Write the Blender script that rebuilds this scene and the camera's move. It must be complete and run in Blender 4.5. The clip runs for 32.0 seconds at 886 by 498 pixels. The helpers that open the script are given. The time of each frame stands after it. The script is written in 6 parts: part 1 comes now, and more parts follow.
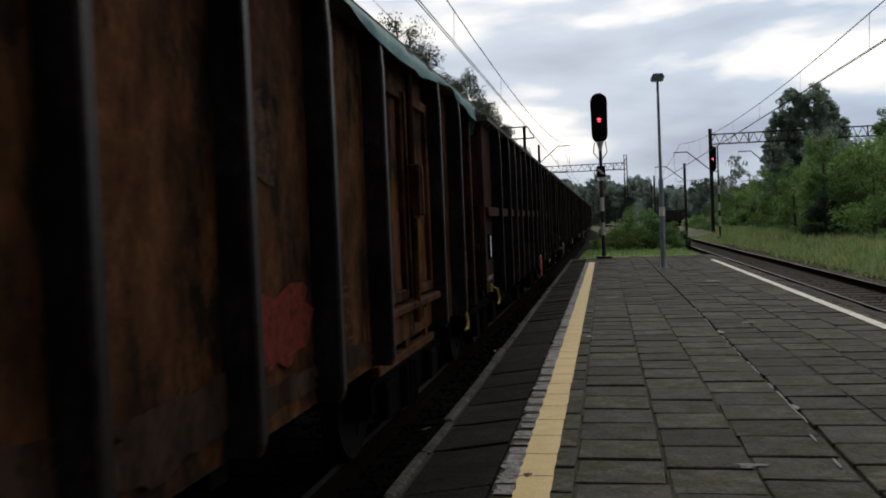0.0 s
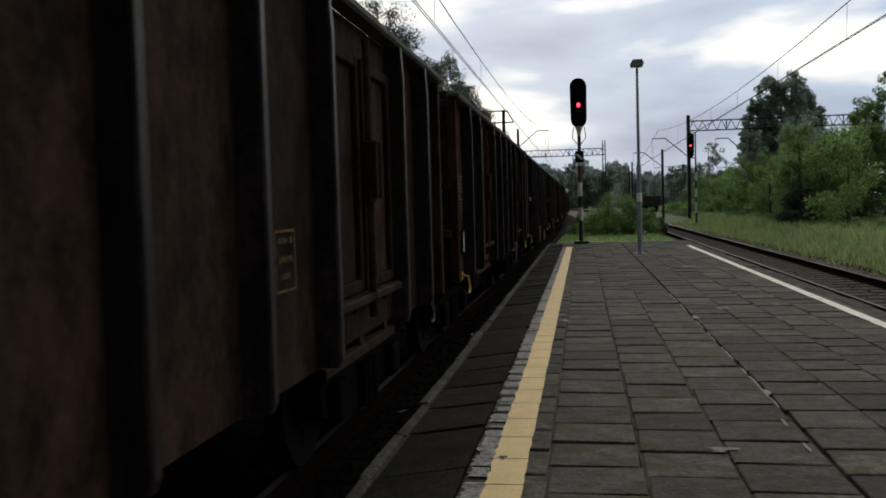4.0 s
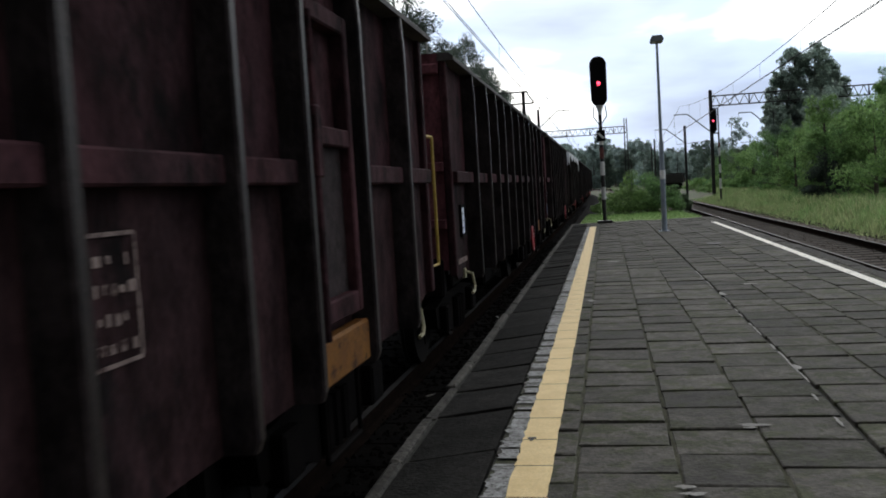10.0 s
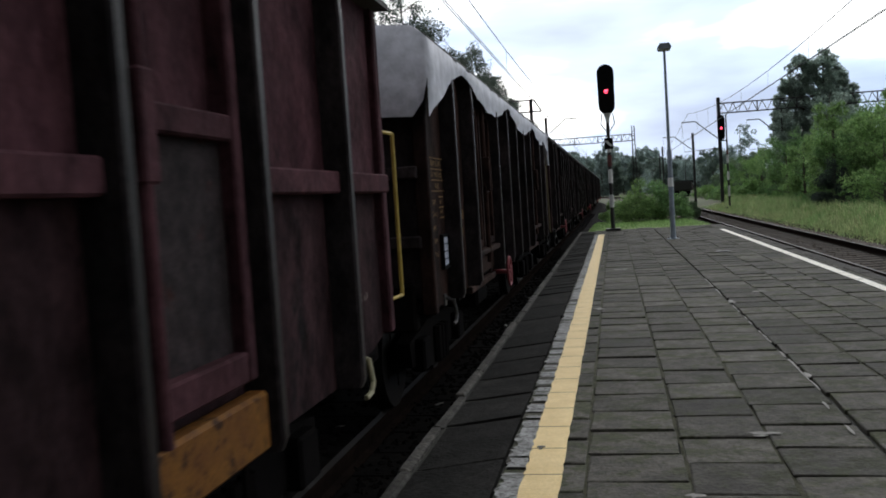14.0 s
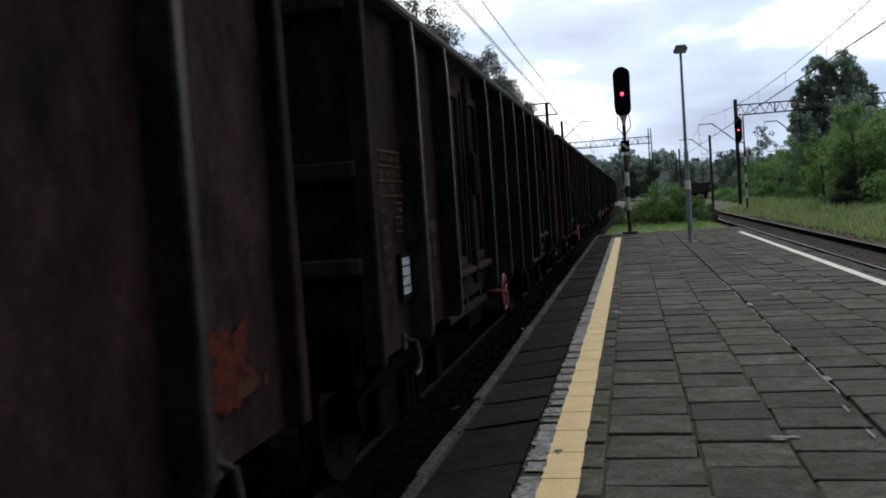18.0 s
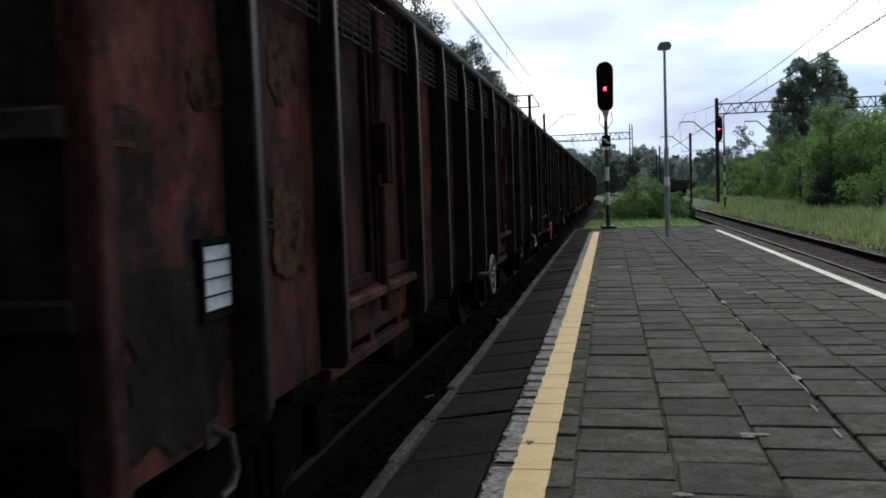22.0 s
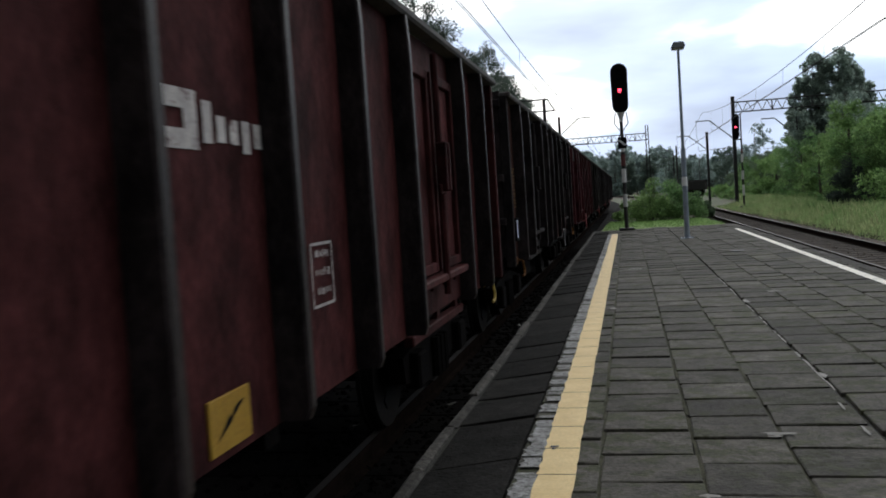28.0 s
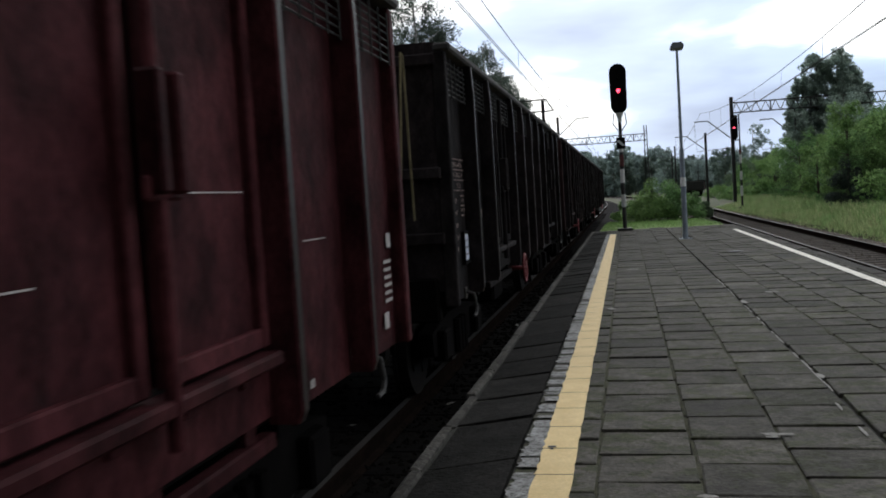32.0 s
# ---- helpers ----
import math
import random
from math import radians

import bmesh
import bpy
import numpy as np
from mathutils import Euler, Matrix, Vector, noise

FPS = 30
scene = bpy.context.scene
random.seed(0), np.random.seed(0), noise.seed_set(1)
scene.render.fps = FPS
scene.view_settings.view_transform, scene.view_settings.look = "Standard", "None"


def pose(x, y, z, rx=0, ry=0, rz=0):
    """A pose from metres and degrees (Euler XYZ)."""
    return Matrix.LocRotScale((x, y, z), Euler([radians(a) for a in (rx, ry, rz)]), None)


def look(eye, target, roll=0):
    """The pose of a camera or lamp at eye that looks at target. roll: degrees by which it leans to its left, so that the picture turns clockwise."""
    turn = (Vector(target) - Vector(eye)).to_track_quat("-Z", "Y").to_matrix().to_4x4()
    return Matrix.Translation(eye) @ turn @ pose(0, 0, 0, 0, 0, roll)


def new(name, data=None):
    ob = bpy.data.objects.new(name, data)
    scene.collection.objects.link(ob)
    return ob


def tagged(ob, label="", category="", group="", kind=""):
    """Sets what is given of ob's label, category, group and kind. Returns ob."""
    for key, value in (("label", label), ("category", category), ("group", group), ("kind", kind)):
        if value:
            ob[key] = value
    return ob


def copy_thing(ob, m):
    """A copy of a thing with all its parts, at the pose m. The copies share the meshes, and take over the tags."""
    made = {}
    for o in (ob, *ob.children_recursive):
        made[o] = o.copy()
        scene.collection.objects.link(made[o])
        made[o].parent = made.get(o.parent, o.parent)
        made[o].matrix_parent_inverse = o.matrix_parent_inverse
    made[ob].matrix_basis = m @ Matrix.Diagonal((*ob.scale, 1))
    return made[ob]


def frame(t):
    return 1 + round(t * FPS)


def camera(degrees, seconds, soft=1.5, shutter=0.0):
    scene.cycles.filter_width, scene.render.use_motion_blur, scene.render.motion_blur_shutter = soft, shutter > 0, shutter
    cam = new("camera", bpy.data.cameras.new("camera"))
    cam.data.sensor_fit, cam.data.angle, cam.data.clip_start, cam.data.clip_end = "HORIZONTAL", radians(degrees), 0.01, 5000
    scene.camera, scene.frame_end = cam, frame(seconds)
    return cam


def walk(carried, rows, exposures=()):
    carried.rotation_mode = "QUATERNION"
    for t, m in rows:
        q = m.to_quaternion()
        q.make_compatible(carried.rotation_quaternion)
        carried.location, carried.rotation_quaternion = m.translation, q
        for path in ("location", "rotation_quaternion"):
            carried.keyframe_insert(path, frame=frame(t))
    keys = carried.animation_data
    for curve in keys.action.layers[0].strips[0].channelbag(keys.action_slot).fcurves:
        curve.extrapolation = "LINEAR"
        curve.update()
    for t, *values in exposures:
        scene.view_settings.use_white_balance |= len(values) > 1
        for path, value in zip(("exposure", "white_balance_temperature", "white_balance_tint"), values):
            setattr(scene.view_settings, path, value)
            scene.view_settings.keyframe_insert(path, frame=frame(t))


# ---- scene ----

EYE = (0.0, 0.0, 1.55)
cam = camera(52.5, 32.0, soft=1.8, shutter=0.15)
# seconds, yaw, pitch, roll of the hand-held camera
ROWS = [
    (0, 10.16, -1.61, 2.33), (0.5, 9.94, -1.75, 2.54), (1, 9.71, -1.94, 2.28), (1.5, 9.41, -2.26, 2.28),
    (2, 9.35, -1.91, 2.35), (2.5, 8.97, -2.07, 2.17), (3, 8.64, -2.53, 2.01), (3.5, 8.77, -2.76, 1.65),
    (5.5, 9.25, -2.47, 2.16), (6, 10.55, -2.68, 2.28), (6.5, 11.06, -3.40, 1.62), (7, 10.65, -3.90, 1.45),
    (7.5, 9.52, -4.54, 1.68), (8, 9.97, -4.88, 1.79), (8.5, 8.79, -4.43, 2.32), (9, 8.63, -3.69, 2.94),
    (9.5, 9.45, -3.41, 3.35), (10, 10.18, -3.69, 3.40), (10.5, 10.60, -3.84, 3.35), (11, 10.97, -3.26, 3.71),
    (11.5, 10.83, -3.21, 3.74), (12, 10.98, -3.09, 4.03), (12.5, 10.70, -3.17, 4.11), (13, 10.94, -3.24, 3.84),
    (13.5, 10.62, -3.06, 3.69), (15.5, 11.04, -3.45, 3.33), (16, 9.96, -2.78, 2.87), (16.5, 10.27, -2.29, 3.16),
    (17, 11.25, -2.58, 3.22), (17.5, 11.35, -2.83, 3.69), (18, 11.71, -2.82, 3.90), (18.5, 11.44, -3.01, 3.44),
    (19, 10.86, -3.04, 3.04), (19.5, 11.23, -2.97, 2.98), (20, 11.39, -3.44, 2.92), (20.5, 10.99, -3.56, 2.64),
    (21, 10.84, -3.85, 2.78), (21.5, 10.79, -3.86, 2.58), (22, 10.43, -3.59, 2.00), (22.5, 10.19, -3.05, 1.80),
    (23, 10.41, -3.13, 2.18), (23.5, 10.51, -3.33, 2.43), (24, 10.56, -3.57, 2.12), (24.5, 10.02, -3.31, 2.02),
    (25, 9.97, -3.06, 2.30), (25.5, 10.37, -2.96, 2.79), (27.5, 11.64, -3.06, 3.78), (28, 11.52, -3.09, 3.70),
    (28.5, 11.59, -2.70, 3.55), (29, 11.40, -2.71, 3.46), (29.5, 11.37, -3.03, 3.59), (30, 11.58, -2.99, 3.69),
    (30.5, 11.67, -2.69, 3.38), (31, 11.79, -2.86, 3.26), (31.5, 11.69, -3.06, 3.44), (32, 11.42, -3.11, 3.53),
]
walk(cam, [(t, pose(*EYE, 90 + p, r, y)) for t, y, p, r in ROWS],
     exposures=[(0, -0.62, 6850, 9.5), (3.5, -0.60, 6850, 9.5), (6, -0.55, 6850, 10), (7, -0.15, 6800, 10), (8, 0.0, 6500, 9), (9, -0.14, 6320, 9), (10, -0.08, 6300, 9),
                (13, -0.03, 6300, 9), (16, -0.08, 6300, 9), (17, -0.30, 6320, 9.5), (18, -0.24, 6320, 9.5), (19, -0.05, 6300, 9), (22, -0.08, 6290, 9), (25, -0.10, 6290, 9),
                (28, -0.12, 6290, 9), (32, -0.16, 6290, 9)])


# ---- light: overcast evening sky ----
def build_world():
    w = bpy.data.worlds.new("overcast_sky")
    scene.world = w
    w.use_nodes = True
    n, l = w.node_tree.nodes, w.node_tree.links
    n.clear()
    out = n.new("ShaderNodeOutputWorld")
    bg = n.new("ShaderNodeBackground")
    bg.inputs["Strength"].default_value = 0.95
    sky = n.new("ShaderNodeTexSky")
    sky.sky_type, sky.sun_disc = "NISHITA", False
    sky.sun_elevation, sky.sun_rotation = radians(26), radians(-3)
    sky.air_density, sky.dust_density = 1.0, 3.0
    gain = n.new("ShaderNodeMix")
    gain.data_type, gain.blend_type = "RGBA", "MULTIPLY"
    gain.inputs[0].default_value = 1.0
    gain.inputs[7].default_value = (0.06, 0.06, 0.06, 1)
    l.new(sky.outputs[0], gain.inputs[6])
    co = n.new("ShaderNodeTexCoord")
    mp = n.new("ShaderNodeMapping")
    mp.inputs["Scale"].default_value = (1.7, 1.7, 7.0)
    mp.inputs["Location"].default_value = (0.3, 0.1, 0.2)
    l.new(co.outputs["Generated"], mp.inputs[0])
    cl = n.new("ShaderNodeTexNoise")
    cl.inputs["Scale"].default_value, cl.inputs["Detail"].default_value = 1.7, 6
    cl.inputs["Roughness"].default_value, cl.inputs["Distortion"].default_value = 0.46, 0.15
    l.new(mp.outputs[0], cl.inputs[0])
    ramp = n.new("ShaderNodeValToRGB")
    e = ramp.color_ramp.elements
    e[0].position, e[0].color = 0.36, (0.34, 0.47, 0.72, 1)
    e[1].position, e[1].color = 0.60, (1.45, 1.46, 1.47, 1)
    m = e.new(0.51)
    m.color = (0.57, 0.74, 1.0, 1)
    # the cloud layer is greyer low down, whiter overhead
    sep, low, tot = n.new("ShaderNodeSeparateXYZ"), n.new("ShaderNodeMapRange"), n.new("ShaderNodeMath")
    l.new(co.outputs["Generated"], sep.inputs[0])
    low.inputs["From Min"].default_value, low.inputs["From Max"].default_value = 0.0, 0.28
    low.inputs["To Min"].default_value, low.inputs["To Max"].default_value = -0.085, 0.14
    l.new(sep.outputs["Z"], low.inputs["Value"])
    tot.operation = "ADD"
    l.new(cl.outputs["Fac"], tot.inputs[0])
    l.new(low.outputs[0], tot.inputs[1])
    l.new(tot.outputs[0], ramp.inputs[0])
    mix = n.new("ShaderNodeMix")
    mix.data_type = "RGBA"
    mix.inputs[0].default_value = 0.88
    l.new(gain.outputs[2], mix.inputs[6])
    l.new(ramp.outputs[0], mix.inputs[7])
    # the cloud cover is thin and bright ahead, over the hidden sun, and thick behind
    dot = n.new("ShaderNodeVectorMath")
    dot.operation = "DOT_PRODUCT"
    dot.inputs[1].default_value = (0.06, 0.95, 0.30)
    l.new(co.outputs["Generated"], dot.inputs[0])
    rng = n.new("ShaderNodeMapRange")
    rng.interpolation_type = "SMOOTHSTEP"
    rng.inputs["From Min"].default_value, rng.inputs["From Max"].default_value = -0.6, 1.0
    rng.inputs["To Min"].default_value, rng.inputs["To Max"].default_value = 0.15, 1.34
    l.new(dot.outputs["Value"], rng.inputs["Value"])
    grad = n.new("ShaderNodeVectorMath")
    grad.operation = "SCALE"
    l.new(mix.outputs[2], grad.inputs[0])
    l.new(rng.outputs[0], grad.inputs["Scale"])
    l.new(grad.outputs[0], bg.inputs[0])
    l.new(bg.outputs[0], out.inputs[0])


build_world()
sun = new("sun", bpy.data.lights.new("sun", "SUN"))
sun.data.energy, sun.data.angle, sun.data.color = 0.5, radians(30), (1.0, 0.98, 0.95)
sun.matrix_world = look((-4, 70, 34), (0, 0, 0))


# ---- materials ----
def surface(name, c1, c2, scale=3.0, rough=0.8, metal=0.0, bump=0.3, grain=60.0, fine=0.25, rust=None, amount=0.5,
            streak=(1, 1, 1), spec=0.35, spread=0.12, stain=0.0):
    """Two-tone surface with broad stains, fine grain, relief and, if given, patches of a third colour."""
    m = bpy.data.materials.new(name)
    m.use_nodes = True
    n, l = m.node_tree.nodes, m.node_tree.links
    b = n["Principled BSDF"]
    b.inputs["Metallic"].default_value = metal
    b.inputs["Specular IOR Level"].default_value = spec
    co, info = n.new("ShaderNodeTexCoord"), n.new("ShaderNodeObjectInfo")
    sh = n.new("ShaderNodeVectorMath")
    sh.operation = "MULTIPLY_ADD"
    sh.inputs[1].default_value = streak
    l.new(co.outputs["Object"], sh.inputs[0])
    cb = n.new("ShaderNodeVectorMath")
    cb.operation = "SCALE"
    cb.inputs[0].default_value = (37.0, 11.0, 23.0)
    l.new(info.outputs["Random"], cb.inputs["Scale"])
    l.new(cb.outputs[0], sh.inputs[2])

    def noise_tex(sc, detail, rg=0.6):
        t = n.new("ShaderNodeTexNoise")
        t.inputs["Scale"].default_value, t.inputs["Detail"].default_value = sc, detail
        t.inputs["Roughness"].default_value = rg
        l.new(sh.outputs[0], t.inputs["Vector"])
        return t

    def blend(fac, a, c, mode="MIX"):
        x = n.new("ShaderNodeMix")
        x.data_type, x.blend_type = "RGBA", mode
        for sock, v in ((x.inputs[0], fac), (x.inputs[6], a), (x.inputs[7], c)):
            if isinstance(v, (int, float)):
                sock.default_value = v
            elif isinstance(v, tuple):
                sock.default_value = (*v, 1)
            else:
                l.new(v, sock)
        return x.outputs[2]

    def steps(t, p0, p1):
        r = n.new("ShaderNodeMapRange")
        r.inputs["From Min"].default_value, r.inputs["From Max"].default_value = p0, p1
        l.new(t.outputs["Fac"], r.inputs["Value"])
        return r.outputs[0]

    big, small = noise_tex(scale, 4), noise_tex(grain, 3)
    col = blend(steps(big, 0.35, 0.65), c1, c2)
    if rust:
        patch = noise_tex(scale * 1.9, 7, 0.7)
        col = blend(steps(patch, 0.75 - amount * 0.4, 0.85 - amount * 0.4), col, rust)
    if stain:
        soot = noise_tex(scale * 3.7, 8, 0.68)
        wash = n.new("ShaderNodeMapRange")
        wash.inputs["From Min"].default_value, wash.inputs["From Max"].default_value = 0.36, 0.62
        wash.inputs["To Min"].default_value, wash.inputs["To Max"].default_value = 1 - stain, 1 + stain * 0.45
        l.new(soot.outputs["Fac"], wash.inputs["Value"])
        hsv = n.new("ShaderNodeHueSaturation")
        l.new(wash.outputs[0], hsv.inputs["Value"])
        l.new(col, hsv.inputs["Color"])
        col = hsv.outputs[0]
    dark = steps(small, 0.25, 0.75)
    mul = n.new("ShaderNodeMapRange")
    mul.inputs["To Min"].default_value, mul.inputs["To Max"].default_value = 1 - fine, 1 + fine
    l.new(dark, mul.inputs["Value"])
    val = n.new("ShaderNodeHueSaturation")
    l.new(mul.outputs[0], val.inputs["Value"])
    l.new(col, val.inputs["Color"])
    tone = n.new("ShaderNodeMapRange")
    tone.inputs["To Min"].default_value, tone.inputs["To Max"].default_value = 1 - spread, 1 + spread
    l.new(info.outputs["Random"], tone.inputs["Value"])
    val2 = n.new("ShaderNodeHueSaturation")
    l.new(tone.outputs[0], val2.inputs["Value"])
    l.new(val.outputs[0], val2.inputs["Color"])
    l.new(val2.outputs[0], b.inputs["Base Color"])
    rr = n.new("ShaderNodeMapRange")
    rr.inputs["To Min"].default_value, rr.inputs["To Max"].default_value = max(0.05, rough - 0.12), min(1, rough + 0.12)
    l.new(big.outputs["Fac"], rr.inputs["Value"])
    l.new(rr.outputs[0], b.inputs["Roughness"])
    if bump:
        bp = n.new("ShaderNodeBump")
        bp.inputs["Strength"].default_value, bp.inputs["Distance"].default_value = bump, 0.01
        l.new(small.outputs["Fac"], bp.inputs["Height"])
        l.new(bp.outputs[0], b.inputs["Normal"])
    return m


def leaf_material(name, c1, c2):
    m = surface(name, c1, c2, scale=0.7, rough=0.6, bump=0.0, grain=9.0, fine=0.35)
    n, l = m.node_tree.nodes, m.node_tree.links
    b, g = n["Principled BSDF"], n.new("ShaderNodeNewGeometry")
    v = n.new("ShaderNodeHueSaturation")
    r = n.new("ShaderNodeMapRange")
    r.inputs["To Min"].default_value, r.inputs["To Max"].default_value = 0.55, 1.45
    l.new(g.outputs["Random Per Island"], r.inputs["Value"])
    l.new(r.outputs[0], v.inputs["Value"])
    src = b.inputs["Base Color"].links[0].from_socket
    l.new(src, v.inputs["Color"])
    l.new(v.outputs[0], b.inputs["Base Color"])
    tr, mx = n.new("ShaderNodeBsdfTranslucent"), n.new("ShaderNodeMixShader")
    mx.inputs[0].default_value = 0.65
    l.new(v.outputs[0], tr.inputs["Color"])
    l.new(b.outputs[0], mx.inputs[1])
    l.new(tr.outputs[0], mx.inputs[2])
    l.new(mx.outputs[0], n["Material Output"].inputs["Surface"])
    return m


def glow(name, colour, strength):
    m = bpy.data.materials.new(name)
    m.use_nodes = True
    b = m.node_tree.nodes["Principled BSDF"]
    b.inputs["Base Color"].default_value = (*colour, 1)
    b.inputs["Emission Color"].default_value = (*colour, 1)
    b.inputs["Emission Strength"].default_value = strength
    return m


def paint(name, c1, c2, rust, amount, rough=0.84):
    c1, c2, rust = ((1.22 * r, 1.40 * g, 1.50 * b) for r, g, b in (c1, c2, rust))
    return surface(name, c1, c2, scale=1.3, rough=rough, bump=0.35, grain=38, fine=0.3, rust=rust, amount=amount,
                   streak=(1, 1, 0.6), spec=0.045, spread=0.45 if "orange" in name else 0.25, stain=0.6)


SLAB = surface("concrete_slab", (0.047, 0.0425, 0.0355), (0.090, 0.083, 0.070), 2.2, 0.88, bump=1.0, grain=34, fine=0.38,
               rust=(0.046, 0.048, 0.026), amount=0.66, spread=0.36, stain=0.30, spec=0.2)
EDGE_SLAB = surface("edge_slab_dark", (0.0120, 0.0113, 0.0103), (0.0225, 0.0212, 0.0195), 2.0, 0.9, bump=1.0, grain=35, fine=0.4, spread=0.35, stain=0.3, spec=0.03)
KERB = surface("kerb_concrete", (0.045, 0.042, 0.037), (0.095, 0.088, 0.078), 6, 0.9, bump=0.9, grain=40, fine=0.4, spread=0.3, stain=0.4, spec=0.1)
BED = surface("joint_moss_and_sand", (0.012, 0.012, 0.008), (0.024, 0.023, 0.016), 5, 0.95, bump=0.5, grain=80)
MOSS = surface("joint_moss", (0.040, 0.042, 0.026), (0.075, 0.072, 0.05), 6, 0.95, bump=0.8, grain=60, fine=0.4, spec=0.05)
YELLOW = surface("worn_yellow_paint", (0.62, 0.45, 0.20), (0.70, 0.53, 0.26), 5, 0.7, bump=0.3, grain=70, fine=0.12,
                 rust=(0.28, 0.22, 0.12), amount=0.12)
OLD_WHITE = surface("old_white_paint", (0.30, 0.30, 0.29), (0.16, 0.155, 0.15), 14, 0.8, bump=0.4, grain=60, fine=0.25,
                    rust=(0.08, 0.078, 0.07), amount=0.62)
WHITE_LINE = surface("white_line_paint", (0.66, 0.62, 0.54), (0.76, 0.73, 0.65), 3, 0.75, bump=0.3, grain=50, fine=0.15,
                     rust=(0.25, 0.24, 0.22), amount=0.2)
BALLAST = surface("ballast_stone", (0.050, 0.041, 0.033), (0.090, 0.074, 0.060), 9, 0.95, bump=1.0, grain=25, fine=0.45, spec=0.1, stain=0.4)
# West ballast: the shade beneath the train is put into its colour.
BALLAST_SHADED = surface("shaded_oily_ballast_stone", (0.004, 0.0036, 0.0033), (0.009, 0.0078, 0.007), 9, 0.95, bump=0.6, grain=25, fine=0.45, spec=0.02)
RUSTY_RAIL = surface("rusty_rail_web", (0.009, 0.007, 0.006), (0.017, 0.012, 0.010), 6, 0.95, bump=0.3, spec=0.0)
RAIL_TOP = surface("worn_rail_head", (0.035, 0.03, 0.027), (0.06, 0.054, 0.05), 8, 0.55, metal=0.6, bump=0.05, spec=0.1)
SLEEPER = surface("weathered_sleeper", (0.012, 0.010, 0.009), (0.026, 0.022, 0.019), 5, 0.95, bump=0.5, spec=0.05)
SOIL = surface("ground_grass_and_soil", (0.055, 0.075, 0.028), (0.085, 0.085, 0.045), 0.25, 0.95, bump=0.6, grain=12, fine=0.35,
               rust=(0.095, 0.075, 0.05), amount=0.45)
LAWN = surface("short_green_grass", (0.15, 0.21, 0.055), (0.20, 0.25, 0.08), 0.8, 0.95, bump=0.6, grain=20, fine=0.3)
GRASS = leaf_material("tall_grass_blade", (0.16, 0.29, 0.10), (0.37, 0.38, 0.20))
LEAF_A = leaf_material("green_leaf", (0.105, 0.20, 0.075), (0.155, 0.26, 0.10))
LEAF_B = leaf_material("light_green_leaf", (0.15, 0.26, 0.085), (0.21, 0.32, 0.12))
LEAF_C = leaf_material("dark_green_leaf", (0.085, 0.125, 0.075), (0.125, 0.17, 0.10))
# Far leaves: the haze of the air is mixed into the base colour.
LEAF_FAR = leaf_material("haze_tinted_far_leaf", (0.27, 0.34, 0.32), (0.34, 0.42, 0.385))
BARK = surface("bark", (0.06, 0.05, 0.04), (0.11, 0.095, 0.08), 6, 0.95, bump=0.8, grain=30)
BIRCH = surface("birch_bark", (0.35, 0.34, 0.32), (0.45, 0.44, 0.42), 4, 0.8, bump=0.4, rust=(0.05, 0.045, 0.04), amount=0.35)
STEEL_GREY = surface("galvanised_steel", (0.22, 0.26, 0.31), (0.32, 0.36, 0.41), 5, 0.55, metal=0.2, bump=0.1)
STEEL_DARK = surface("dark_painted_steel", (0.022, 0.022, 0.022), (0.04, 0.038, 0.036), 4, 0.6, bump=0.15)
STEEL_LIGHT = surface("grey_painted_steel", (0.16, 0.18, 0.20), (0.22, 0.24, 0.26), 4, 0.6, bump=0.15)
BLACK = surface("matt_black", (0.005, 0.005, 0.0055), (0.009, 0.009, 0.0095), 4, 0.8, bump=0.1, spec=0.05)
WHITE = surface("white_enamel", (0.62, 0.62, 0.60), (0.72, 0.72, 0.70), 6, 0.6, bump=0.1, fine=0.1)
NOTICE = surface("clean_white_notice", (0.82, 0.82, 0.80), (0.86, 0.86, 0.85), 6, 0.5, bump=0.0, fine=0.04, spread=0.02)
RED_BAND = surface("faded_red_enamel", (0.10, 0.03, 0.028), (0.14, 0.045, 0.04), 6, 0.6, bump=0.1)
CABLE = surface("copper_wire", (0.05, 0.05, 0.05), (0.09, 0.088, 0.086), 3, 0.8, bump=0.0, spec=0.1)
RED_LAMP = glow("red_signal_light", (1.0, 0.05, 0.10), 6.0)
# Oily gear, blackened further with the shade beneath the wagons.
GEAR = surface("shaded_oily_gear", (0.0042, 0.0037, 0.0036), (0.0078, 0.0066, 0.0062), 5, 0.9, bump=0.3, spec=0.02)
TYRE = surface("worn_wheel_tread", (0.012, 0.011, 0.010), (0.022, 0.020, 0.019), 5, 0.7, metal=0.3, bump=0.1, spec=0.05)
HAND_RED = surface("red_handwheel_paint", (0.24, 0.016, 0.026), (0.32, 0.03, 0.036), 5, 0.5, bump=0.1)
HAND_DULL = surface("dull_red_handwheel_paint", (0.13, 0.018, 0.022), (0.18, 0.03, 0.035), 5, 0.6, bump=0.1)
HAND_PALE = surface("bare_pale_handwheel", (0.10, 0.095, 0.09), (0.20, 0.19, 0.18), 5, 0.5, bump=0.1, rust=(0.05, 0.03, 0.025), amount=0.45)
HAND_GREY = surface("bare_grey_handwheel", (0.016, 0.014, 0.013), (0.036, 0.032, 0.029), 5, 0.6, bump=0.1)
YELLOW_BAR = surface("yellow_handrail_paint", (0.33, 0.22, 0.03), (0.42, 0.30, 0.06), 6, 0.55, bump=0.1)
OCHRE = surface("ochre_step_paint", (0.13, 0.052, 0.014), (0.19, 0.085, 0.018), 6, 0.7, bump=0.2, rust=(0.04, 0.018, 0.01), amount=0.55, spec=0.1)
